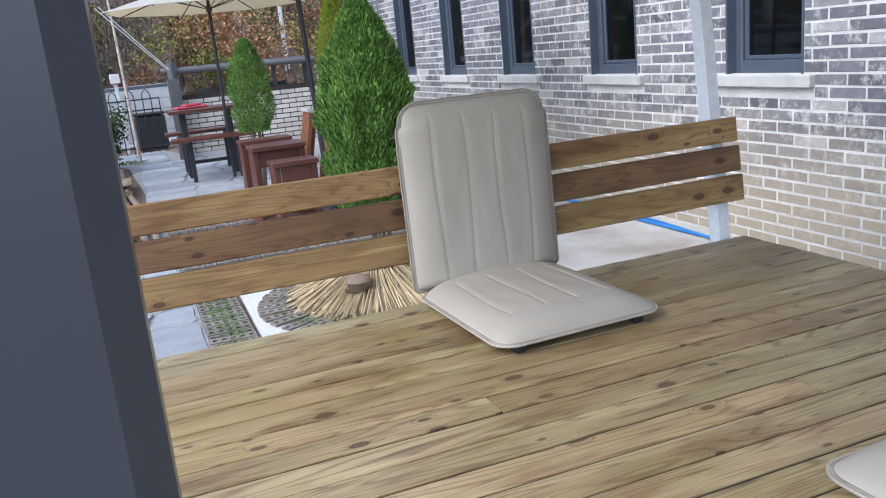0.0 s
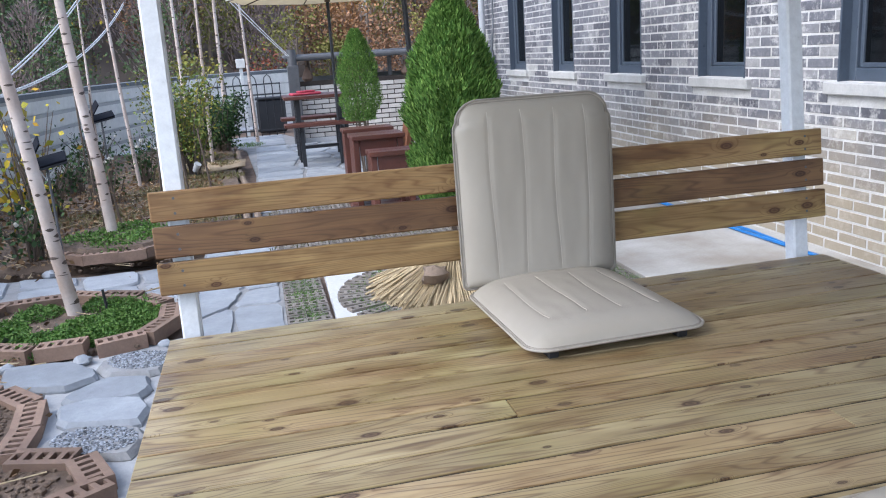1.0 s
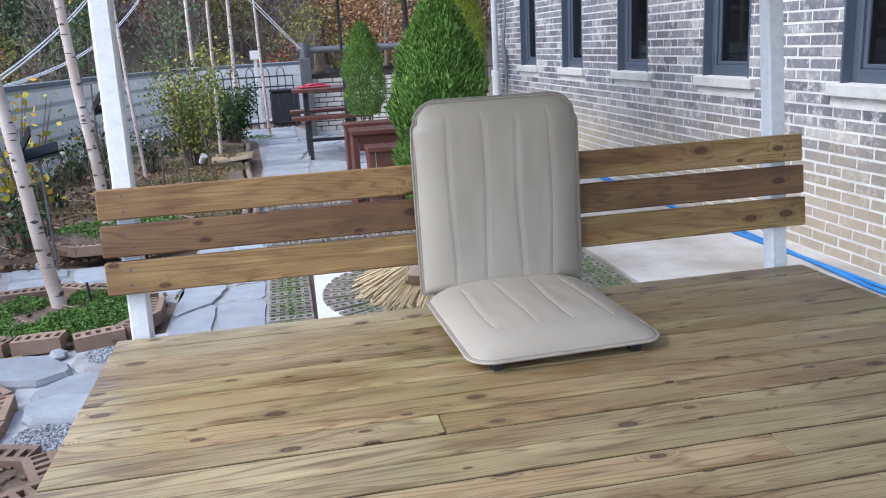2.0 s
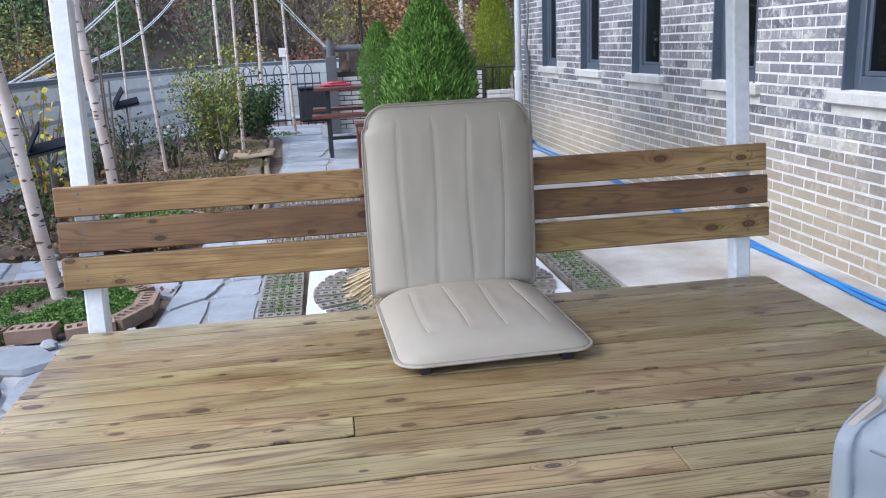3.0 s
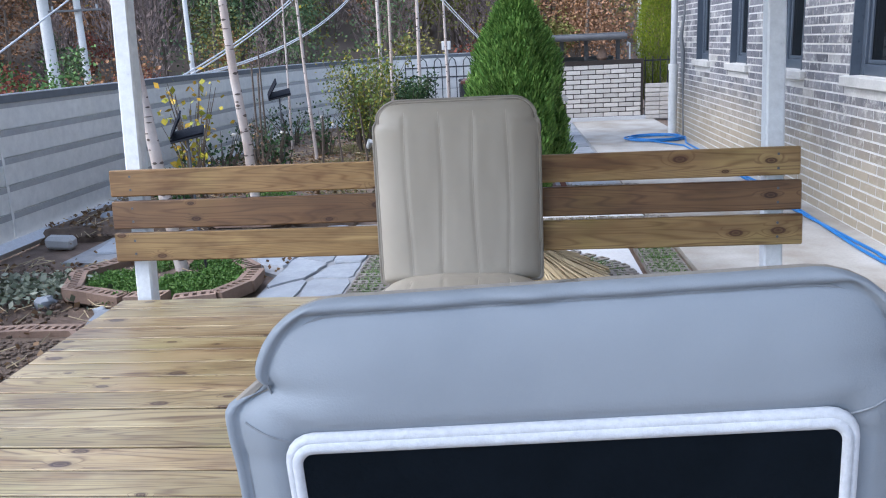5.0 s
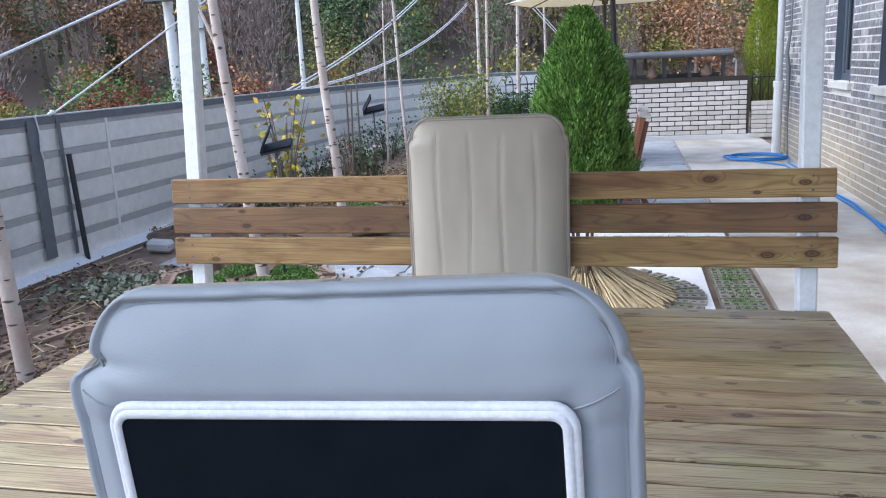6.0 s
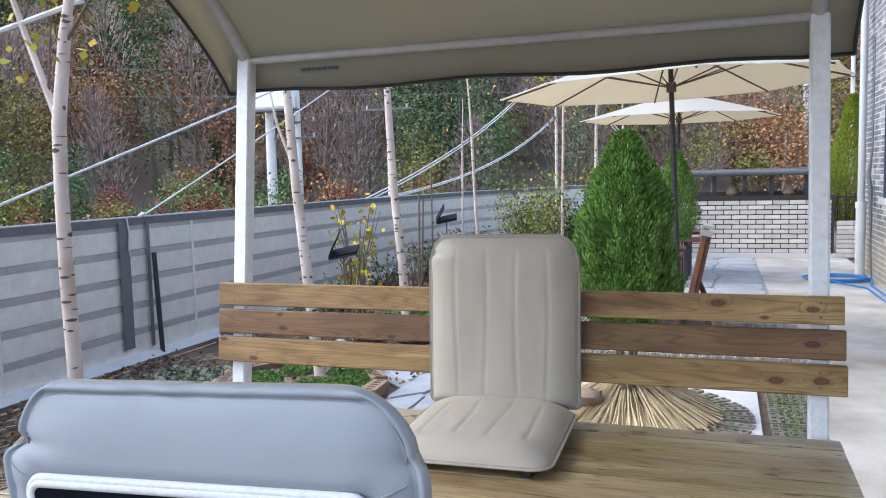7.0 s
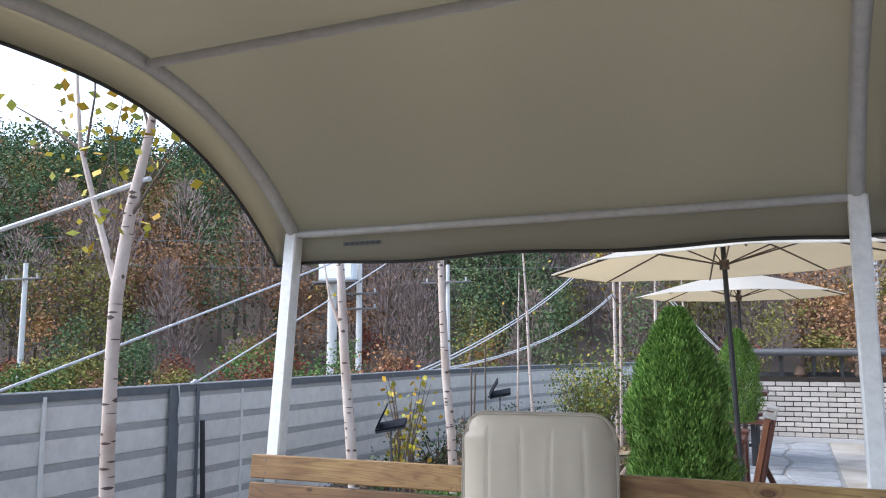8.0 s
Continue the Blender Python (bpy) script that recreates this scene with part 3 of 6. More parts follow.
for z0, z1, mat, ext in ((0.739, 0.811, "plank", 0.0), (0.651, 0.727, "plank_dark", 0.004), (0.562, 0.640, "plank", 0.008)):
    geo = Geo().box(-0.91, 0.908 + ext, -(z1 - z0) / 2, (z1 - z0) / 2, -0.0135, 0.0135, 0.003)
    ob = part("rail_board", geo, mat, rail)
    zc = (z0 + z1) / 2
    ob.matrix_basis = pose(0.902, lean_y(zc) - 0.0375, zc, 90 - LEAN, 0, 0)
    for x in (0.05, 1.755):
        for dz in (-0.018, 0.018):
            sc = part("screw", Geo().tube([(x - 0.902, dz, 0.0137), (x - 0.902, dz, 0.0146)], 0.0035, 8), "steel_dark", rail)
            sc.matrix_basis = ob.matrix_basis.copy()

# ---- canopy frame and cloth ----
canopy = thing("canopy", "white steel frame carrying an arched taupe cloth roof", "canopy")
for x in (0.05, 1.755):
    p = part("post", Geo().box(-0.0235, 0.0235, -0.0235, 0.0235, 0.004, 1.536, 0.005), "steel", canopy)
    p.matrix_basis = pose(x, lean_y(0), 0, -LEAN, 0, 0)
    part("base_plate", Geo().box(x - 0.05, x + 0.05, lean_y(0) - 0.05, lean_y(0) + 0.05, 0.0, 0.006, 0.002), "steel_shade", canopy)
# front posts get the darkened steel, shade included
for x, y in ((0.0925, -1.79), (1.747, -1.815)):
    part("post", Geo().box(x - 0.0235, x + 0.0235, y - 0.0235, y + 0.0235, 0 if y < -1.8 else DECK_Z, 1.53, 0.006), "post_shade", canopy, "front post in dark grey that stands for shade")


def arch(y):
    """Height of the roof's curve at y."""
    k = (y + 0.84) / 0.977
    return 1.905 - 0.375 * abs(k) ** 2.5


ARCH = [(-1.817 + 0.977 * 2 * i / 28) for i in range(29)]
for x in (0.052, 1.753):
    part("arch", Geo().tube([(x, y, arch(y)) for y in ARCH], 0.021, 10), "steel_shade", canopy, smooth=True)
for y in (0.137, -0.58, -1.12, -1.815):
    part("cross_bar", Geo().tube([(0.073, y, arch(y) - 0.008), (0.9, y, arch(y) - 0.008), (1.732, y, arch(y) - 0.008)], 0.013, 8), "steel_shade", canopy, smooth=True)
prof = [(0.168, 1.424), (0.165, 1.47), (0.161, 1.515)] + [(y, arch(y) + 0.024) for y in ARCH[::-1]] + [(-1.84, 1.50), (-1.845, 1.44)]
xs = [-0.034, -0.036, -0.02] + [1.80 * i / 22 for i in range(23)] + [1.825, 1.841, 1.839]
cv = []
for y, z in prof:
    for k, x in enumerate(xs):
        sag = 0.006 * math.sin(x * 9 + y * 3) - 0.012 * math.sin(math.pi * max(0, min(1, (x - 0.04) / 1.7))) ** 2 * (1 if z > 1.56 else 0)
        edge = min(k, len(xs) - 1 - k)
        fall = (0.094, 0.02, 0.006)[edge] if edge < 3 else 0.0
        cv.append((x, y, max(z - fall, 1.424 if y > 0 else 1.43) + sag * (1 if 0.06 < x < 1.72 else 0)))
nx, ny = len(xs), len(prof)
fs = [(j * nx + i, j * nx + i + 1, (j + 1) * nx + i + 1, (j + 1) * nx + i) for j in range(ny - 1) for i in range(nx - 1)]
cloth = part("cloth", Geo().add(cv, fs), "canvas", canopy, smooth=180)
sol = cloth.modifiers.new("thickness", "SOLIDIFY")
sol.thickness, sol.offset = 0.0015, 1
rim = [cv[i] for i in range(nx)] + [cv[j * nx + nx - 1] for j in range(1, ny)] + [cv[(ny - 1) * nx + i] for i in range(nx - 2, -1, -1)] + [cv[j * nx] for j in range(ny - 2, 0, -1)]
part("edge_binding", Geo().loop_tube(rim, 0.0055, 6), "black_trim", canopy, "black edge binding", True)
tag = thing("sewn_tag", "small dark sewn tag with unreadable print on the cloth", "tag")
part("tag_base", Geo().box(0.235, 0.375, 0.155, 0.1565, 1.478, 1.491, 0), "net", tag)
for i in range(7):
    part("print_bar", Geo().box(0.242 + i * 0.019, 0.256 + i * 0.019, 0.1538, 0.1547, 1.4815, 1.4875, 0), "black_trim", tag)


# ---- floor chairs ----
NOTCH = {"down": 0.055, "half": 0.008, "step": (0.006, 0.006), "deep": (1.0, 1.0)}


def pad_outline(w, l, r, pinch, n=9):
    """Rounded rectangle from (−w/2, 0) to (w/2, l), counterclockwise; pinch: a dent in the sides near the far corners."""
    pts = []
    q = min(r, 0.014) if pinch else r
    for r, cx, cy, a0 in ((q, w / 2 - q, q, -90), (r, w / 2 - r, l - r, 0), (r, -w / 2 + r, l - r, 90), (q, -w / 2 + q, q, 180)):
        for i in range(n):
            a = radians(a0 + 90 * i / (n - 1))
            pts.append((cx + r * math.cos(a), cy + r * math.sin(a)))
    dense = []
    for i, p in enumerate(pts):
        q = pts[(i + 1) % len(pts)]
        d = math.hypot(q[0] - p[0], q[1] - p[1])
        k = max(1, int(d / 0.012))
        for j in range(k):
            x, y = p[0] + (q[0] - p[0]) * j / k, p[1] + (q[1] - p[1]) * j / k
            if pinch:
                x -= math.copysign(shoulder(y, l, pinch, x), x)
            dense.append((x, y))
    return dense


def shoulder(y, l, pinch, x):
    """How far the outline is drawn in at y: a dent, and the narrower lobe beyond it."""
    k = 1 if x > 0 else 0
    e = (y - (l - NOTCH["down"])) / NOTCH["half"]
    lobe = NOTCH["step"][k] / (1 + math.exp(-2.2 * max(-20.0, min(20.0, e))))
    return lobe + NOTCH["deep"][k] * pinch * math.exp(-e * e) - 0.002 * math.exp(-((y - (l - NOTCH["down"] - 0.023)) / 0.018) ** 2)


def half_width(y, w, l, r, pinch, x=1.0):
    """Half the pad's width at y on x's side, with rounded corners and a dent below the far ones."""
    if pinch and y < l / 2:
        r = min(r, 0.014)
    d = min(y, l - y)
    hw = w / 2 if d >= r else w / 2 - r + math.sqrt(max(0.0, r * r - (r - d) ** 2))
    return hw - shoulder(y, l, pinch, x) if pinch else hw


def skin(w, l, r, pinch, height, cols=120, rows_n=86):
    """One domed side of a pad as a grid whose columns run straight along it."""
    ys = [l * (0.5 - 0.5 * math.cos(math.pi * j / rows_n)) for j in range(rows_n + 1)]
    vs = []
    for y in ys:
        sides = half_width(y, w, l, r, pinch, -1.0), half_width(y, w, l, r, pinch, 1.0)
        for i in range(cols + 1):
            hw = sides[1 if 2 * i > cols else 0]
            x = math.sin(math.pi / 2 * (2 * i / cols - 1)) * 0.25 * hw + (2 * i / cols - 1) * 0.75 * hw
            d = max(0.0, min(hw - abs(x), y, l - y))
            vs.append((x, y, height(x, y, d)))
    c = cols + 1
    return vs, [(j * c + i, j * c + i + 1, (j + 1) * c + i + 1, (j + 1) * c + i) for j in range(rows_n) for i in range(cols)]


def pad(w, l, r, seams, seam_to, pinch, puff, crown=0.0, rim=0.006):
    """A stuffed cushion: two domed skins over one outline, the upper one with stitched channels. Returns the mesh, its rim and the seam lines."""
    def upper(x, y, d):
        hw = max(0.02, half_width(y, w, l, r, pinch, x))
        ruck = noise.noise(Vector((x * 55, y * 55, 9))) * math.exp(-d / 0.03)
        d = min(hw - abs(x), l - y, y * 2.4)

        def rise(q, span):
            e = min(1.0, max(0.0, q - rim) / span)
            return (1 - (1 - e) ** 2.3) ** 0.62
        if d < rim:
            return 0.3 * rim * math.sqrt(max(0.0, 1 - (2 * d / rim - 1) ** 2)) + 0.001 * ruck
        e = min(1.0, (d - rim) / 0.07)
        full = rise(hw - abs(x), 0.085) * rise(l - y, 0.075) * rise(y * 2.4, 0.075)
        h = puff * full + crown * full * (1 - (x / hw) ** 2) + 0.0022 * ruck * e ** 0.5
        for s in seams:
            sx = s + 0.004 * math.sin(y * 11 + s * 40)
            if seam_to[0] < y < seam_to[1]:
                fade = min(1, (y - seam_to[0]) / 0.03, (seam_to[1] - y) / 0.03)
                h -= 0.0018 * fade * math.exp(-((x - sx) / 0.006) ** 2)
        return h + (0.004 * noise.noise(Vector((x * 8, y * 6, 3))) + 0.0012 * noise.noise(Vector((x * 30, y * 14, 1)))) * e

    def lower(x, y, d):
        return -0.1 * puff * min(1.0, d / 0.05) ** 0.5

    geo = Geo()
    geo.add(*skin(w, l, r, pinch, upper))
    geo.add(*skin(w, l, r, pinch, lower, 40, 40))
    lines = []
    for s in seams:
        a, c = seam_to
        ln = []
        for i in range(33):
            y = a + (c - a) * i / 32
            x = s + 0.004 * math.sin(y * 11 + s * 40)
            ln.append((x, y, upper(x, y, min(half_width(y, w, l, r, pinch) - abs(x), y, l - y)) + 0.0002))
        lines.append(ln)
    inner = [(x, y + rim, 0.0015) for x, y in pad_outline(w - 2 * rim, l - 2 * rim, r - rim, pinch)]
    return geo, inner, [(x, y, 0.0) for x, y in pad_outline(w, l, r, pinch)], lines


def floor_chair(label, pinch=0.006, skew=0.0):
    """Legless folding chair; origin on the floor under the hinge, seat towards −y."""
    chair = thing("floor_chair", label, "chair", "floor chairs facing each other")
    w = 0.425
    seams = [-0.128, -0.043, 0.043, 0.128]
    geo, rimline, outer, lines = pad(w - 0.008, 0.462, 0.05, seams, (0.07, 0.37), 0.0, 0.028, 0.013)
    m = pose(0, 0.012, 0.027, 0, 0, 180)
    sp = part("seat", geo, "leather", chair, smooth=180)
    sp.matrix_basis = m
    part("piping", Geo().loop_tube(rimline, 0.0022, 6), "piping", sp, "stitched piping", True)
    part("hem", Geo().loop_tube(outer, 0.0032, 6), "hem", sp, "pale stitched hem", True)
    for ln in lines:
        part("seam", Geo().tube(ln, 0.0007, 5), "stitch", sp, smooth=True)
    geo, rimline, outer, lines = pad(w, 0.475, 0.062, seams, (0.015, 0.445), pinch, 0.03, 0.006, 0.007)
    bm_ = pose(0, 0.012, 0.036, 87, 0, 0) @ pose(0, 0, 0, 0, 0, skew)
    bk = part("backrest", geo, "leather", chair, smooth=180)
    bk.matrix_basis = bm_
    part("piping", Geo().loop_tube(rimline, 0.0022, 6), "piping", bk, "stitched piping", True)
    part("hem", Geo().loop_tube(outer, 0.0032, 6), "piping", bk, "dark stitched hem", True)
    for ln in lines:
        part("seam", Geo().tube(ln, 0.0007, 5), "stitch", bk, smooth=True)
    # rear cover: puffed band above a black panel with white binding
    CW, CL = w + 0.004, 0.477

    def puffed(x, y, d):
        side = max(0.0, half_width(y, CW, CL, 0.062, pinch, x) - abs(x))

        def rise(q, span=0.075):
            return (1 - (1 - min(1.0, max(0.0, q - 0.0096) / span)) ** 2.2) ** 0.6
        e = rise(side) * rise(CL - y) * rise(y * 2 + 0.02)
        crease = NOTCH["deep"][1 if x > 0 else 0] * pinch * 0.75 * math.exp(-((y - CL + NOTCH["down"] + 0.35 * side) / 0.007) ** 2) * math.exp(-side / 0.03)
        ruck = noise.noise(Vector((x * 34, y * 34, 5))) * math.exp(-d / 0.035)
        band = 0.0012 * math.exp(-((y - 0.372 - 0.03 * abs(x)) / 0.004) ** 2)
        if d < 0.0096:
            return -0.002 - (0.0075 + 0.003 * ruck) * math.sqrt(max(0.0, 1 - (d / 0.0048 - 1) ** 2)) + crease
        under = min(1.0, max(0.0, (0.405 - y) / 0.02)) * min(1.0, max(0.0, (0.185 - abs(x)) / 0.02))
        return -0.004 - (0.019 - 0.011 * under) * e + crease + band - 0.0026 * ruck * min(1.0, (d - 0.0096) / 0.02)

    g = Geo().add(*skin(CW, CL, 0.062, pinch, puffed, 130, 120))
    cover = part("rear_cover", g, "leather_back", chair, "grey-beige padded rear cover tinted blue for the sky's reflection", 180)
    cover.matrix_basis = bm_
    hemline = [(x, y + 0.0098, -0.0052) for x, y in pad_outline(CW - 0.0196, CL - 0.0196, 0.052, pinch)]
    part("cover_seam", Geo().loop_tube(hemline, 0.0011, 6), "seam_grey", cover, "stitched seam", True)
    for sx in (-1, 1):
        run = [(sx * (0.164 + 0.004 * k), 0.389 + 0.0016 * k) for k in range(10)]
        part("panel_seam", Geo().tube([(x, y, puffed(x, y, min(CW / 2 - abs(x), CL - y)) - 0.0002) for x, y in run], 0.0008, 5), "seam_grey", cover)
    o2 = pad_outline(0.332, 0.391, 0.011, 0.0, 6)
    g = Geo().add([(x, y, -0.0245) for x, y in o2] + [(x, y, -0.008) for x, y in o2],
                  [tuple(range(len(o2)))[::-1]] + [(i, (i + 1) % len(o2), len(o2) + (i + 1) % len(o2), len(o2) + i) for i in range(len(o2))])
    pn = part("rear_panel", g, "black_cloth", chair, "black cloth panel on the chair's back")
    pn.matrix_basis = bm_
    part("binding", Geo().loop_tube([(x, y, -0.0225) for x, y in o2], 0.0042, 8), "piping_white", pn, "white binding", True)
    o3 = pad_outline(0.3405, 0.3953, 0.015, 0.0, 6)
    part("binding", Geo().loop_tube([(x, y, -0.0205) for x, y in o3], 0.0042, 8), "piping_white", pn, "white binding", True)
    for x in (-0.15, 0.15):
        part("foot", Geo().box(x - 0.012, x + 0.012, -0.43, -0.06, 0.0, 0.0235, 0.003), "black_metal", chair)
    return chair


c1 = floor_chair("beige leatherette legless floor chair standing open on the deck, facing forward")
c1.matrix_basis = pose(0.945, -0.055, DECK_Z, 0, 0, 2)
NOTCH.update(down=0.056, half=0.007, step=(0.005, 0.02), deep=(0.35, 1.0))
c2 = floor_chair("beige legless floor chair with black rear panel and white binding", 0.012, -2.2)
c2.matrix_basis = pose(1.124, -1.608, DECK_Z, 0, 0, 181) @ Matrix.Diagonal((0.953, 1, 1, 1))

# ---- brick house ----
WX = 2.96
WIN = [(-0.11, 0.37), (0.91, 1.41), (2.17, 2.67), (3.44, 3.96), (4.70, 5.20), (5.97, 6.49)]
WZ0, WZ1, TOPZ, WY0, WY1 = 0.825, 1.72, 3.3, -3.6, 7.62
house = thing("brick_house", "long single-storey house of old grey bricks with pale mortar joints", "house", kind="structure")
g = Geo()
edges = [WY0] + [e for w in WIN for e in w] + [WY1]
for i in range(0, len(edges), 2):
    g.box(WX, WX + 0.22, edges[i], edges[i + 1], 0, TOPZ)
for a, c in WIN:
    g.box(WX, WX + 0.22, a, c, 0, WZ0)
    g.box(WX, WX + 0.22, a, c, WZ1, TOPZ)
part("wall_east", g, "mortar", house)
part("wall_end", Geo().box(WX + 0.221, WX + 5, WY1 - 0.22, WY1, 0, TOPZ).box(WX + 0.221, WX + 5, WY0, WY0 + 0.22, 0, TOPZ).box(WX + 4.8, WX + 5, WY0 + 0.221, WY1 - 0.221, 0, TOPZ), "mortar", house)
part("roof", Geo().box(WX - 0.02, WX + 5.1, WY0 - 0.1, WY1 + 0.1, TOPZ + 0.001, TOPZ + 0.16, 0.01), "net", house, "dark flat roof")
for a, c in WIN:
    wd = part("window", Geo().box(WX + 0.05, WX + 0.1, a, a + 0.055, WZ0, WZ1, 0.004).box(WX + 0.05, WX + 0.1, c - 0.055, c, WZ0, WZ1, 0.004)
              .box(WX + 0.05, WX + 0.1, a + 0.055, c - 0.055, WZ0, WZ0 + 0.06, 0.004).box(WX + 0.05, WX + 0.1, a + 0.055, c - 0.055, WZ1 - 0.06, WZ1, 0.004), "sash", house, "slate blue window frame")
    part("sash", Geo().box(WX + 0.066, WX + 0.092, a + 0.056, a + 0.078, WZ0 + 0.061, WZ1 - 0.061, 0.003).box(WX + 0.066, WX + 0.092, c - 0.078, c - 0.056, WZ0 + 0.061, WZ1 - 0.061, 0.003)
         .box(WX + 0.066, WX + 0.092, a + 0.0785, c - 0.0785, WZ0 + 0.061, WZ0 + 0.083, 0.003), "sash", wd)
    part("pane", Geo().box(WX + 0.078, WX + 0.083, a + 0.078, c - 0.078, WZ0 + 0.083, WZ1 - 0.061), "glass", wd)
    part("reveal", Geo().box(WX - 0.004, WX + 0.049, a - 0.001, a + 0.012, WZ0, WZ1).box(WX - 0.004, WX + 0.049, c - 0.012, c + 0.001, WZ0, WZ1), "sash", wd)
    # added near-black panel stands for the unlit room behind the glass
    part("curtain", Geo().box(WX + 0.2, WX + 0.21, a + 0.002, c - 0.002, WZ0, WZ1), "room_dark", wd)
    part("sill", Geo().box(WX - 0.035, WX + 0.049, a - 0.065, c + 0.065, WZ0 - 0.06, WZ0 - 0.002, 0.005), "sill", wd, "pale stone sill")

BL, BH, JO = 0.184, 0.0445, 0.0105
MODX, MODZ = BL + JO, BH + JO
near_bricks, far_geo = [], Geo()
rb = random.Random(11)
row = 0
z = 0.008
while z + BH < 3.28:
    off = (0.0, 0.5)[row % 2] * MODX + rb.uniform(-0.006, 0.006)
    y = WY0 + off
    while y < WY1 - 0.02:
        a, c = y, min(y + BL, WY1)
        y += MODX
        segs = [(a, c)]
        if z + BH > WZ0 - 0.062 and z < WZ1:
            pad_y = 0.066 if z < WZ0 else 0.004
            for w0, w1 in WIN:
                ns = []
                for p, q in segs:
                    if q <= w0 - pad_y or p >= w1 + pad_y:
                        ns.append((p, q))
                    else:
                        if p < w0 - pad_y - 0.02:
                            ns.append((p, w0 - pad_y))
                        if q > w1 + pad_y + 0.02:
                            ns.append((w1 + pad_y, q))
                segs = ns
        for p, q in segs:
            proud = rb.uniform(0.0015, 0.0035)
            if 0.35 < p < 1.9 and z < 1.3 and q - p > BL - 0.01 and len(near_bricks) < 290:
                near_bricks.append((p, z, proud))
            else:
                far_geo.box(WX - proud, WX + 0.004, p, q, z, z + BH, 0.0012 if -0.5 < p < 4 else 0)
    z += MODZ
    row += 1
part("far_brickwork", far_geo, "brick_far", house, "weathered grey brick courses")
tagged(bpy.data.objects["far_brickwork"], kind="stuff")

# ---- downpipe, cables and hose ----
dp = thing("downpipe", "white plastic downpipe at the house corner", "pipe")
part("lower_pipe", Geo().tube([(2.87, 7.2, 0), (2.87, 7.2, 0.74)], 0.048, 12), "pvc", dp, smooth=True)
part("upper_pipe", Geo().tube([(2.87, 7.2, 0.742), (2.87, 7.2, 3.2)], 0.036, 12), "steel_shade", dp, smooth=True)
part("collar", Geo().tube([(2.87, 7.2, 0.70), (2.87, 7.2, 0.765)], 0.056, 12), "pvc", dp, smooth=True)
single("hanging_cable", Geo().tube([(2.93, 6.95, 2.4), (2.93, 6.97, 1.3), (2.9, 6.98, 1.05), (2.92, 6.97, 0.9), (2.93, 6.96, 0.4), (2.94, 6.95, 0.0)], [0.008, 0.01, 0.022, 0.026, 0.008, 0.008], 6), "net",
       "dark bundled cable hanging down the brick wall", "cable", smooth=True)
hp = []
for i in range(90):
    a = i / 90 * 4 * 2 * math.pi
    r = 0.28 + 0.04 * math.sin(i * 0.37)
    hp.append((2.6 + r * math.cos(a), 6.75 + r * 0.8 * math.sin(a), 0.012 + 0.006 * (i // 23)))
hp += [(2.84, 6.3, 0.012), (2.86, 5.4, 0.012), (2.82, 4.4, 0.012), (2.84, 3.2, 0.012), (2.80, 2.0, 0.012), (2.83, 1.0, 0.012), (2.84, -0.4, 0.012), (2.83, -2.0, 0.012)]
hose = thing("garden_hose", "bright blue garden hose coiled and trailing along the house wall", "hose")
part("coil", Geo().tube(hp, 0.0085, 6), "hose", hose, smooth=True)
part("doubled_run", Geo().tube([(2.5, 6.6, 0.012), (2.78, 6.1, 0.012), (2.80, 5.0, 0.012), (2.87, 4.0, 0.012), (2.80, 3.0, 0.012), (2.85, 1.9, 0.012), (2.785, 0.9, 0.012), (2.80, -0.5, 0.012), (2.79, -2.0, 0.012)], 0.0085, 6), "hose", hose, smooth=True)

# ---- corrugated fence ----
FL = [(-2.03, -4.0), (-2.02, 2.0), (-1.98, 5.5), (-1.7, 8.2), (-0.9, 11.2), (0.95, 11.9)]
FH = 0.93


def fence_run(z0, z1, off0, off1):
    vs, fs = [], []
    for x, y in FL:
        vs += [(x + off0, y, z0), (x + off1, y, z1)]
    for i in range(len(FL) - 1):
        fs.append((2 * i, 2 * i + 2, 2 * i + 3, 2 * i + 1))
    return vs, fs


fence = thing("sheet_fence", "low grey sheet-metal fence with horizontal ribs and a dark net along its top", "fence", kind="structure")
rows_n = 5
zb = [0.05 + (FH - 0.09) * i / rows_n for i in range(rows_n + 1)]
for i in range(rows_n):
    g = Geo()
    for off0, off1, a, c in ((0.0, 0.008, zb[i], zb[i + 1] - 0.022), (0.008, -0.012, zb[i + 1] - 0.022, zb[i + 1] - 0.012), (-0.012, 0.0, zb[i + 1] - 0.012, zb[i + 1])):
        g.add(*fence_run(a, c, off0, off1))
    p = part("sheet", g, "fence", fence)
    s = p.modifiers.new("thickness", "SOLIDIFY")
    s.thickness = 0.004
    # flat grey strip paints the soft shadow at each fold
    g = Geo()
    vs, fs = fence_run(zb[i + 1] - 0.046, zb[i + 1] - 0.008, 0.012, 0.012)
    part("rib", g.add(vs, fs), "rib", fence, "grey strip standing for the shadow along a rib")
g = Geo()
vs, fs = fence_run(FH - 0.055, FH - 0.008, 0.016, 0.018)
p = part("top_net", g.add(vs, fs), "net", fence, "dark shade net strip")
p.modifiers.new("thickness", "SOLIDIFY").thickness = 0.003
part("top_rope", Geo().tube([(x + 0.018, y, FH - 0.004) for x, y in FL], 0.006, 6), "rope", fence, smooth=True)
part("kerb", Geo().tube([(x + 0.05, y, 0.02) for x, y in FL], 0.045, 4), "white_slab", fence, "pale concrete footing")
for i, y in enumerate((-2.2, -0.6, 0.95, 2.6, 4.3)):
    part("post", Geo().box(-2.012, -1.998, y - 0.012, y + 0.012, 0.06, FH - 0.03, 0.002), "fence", fence)
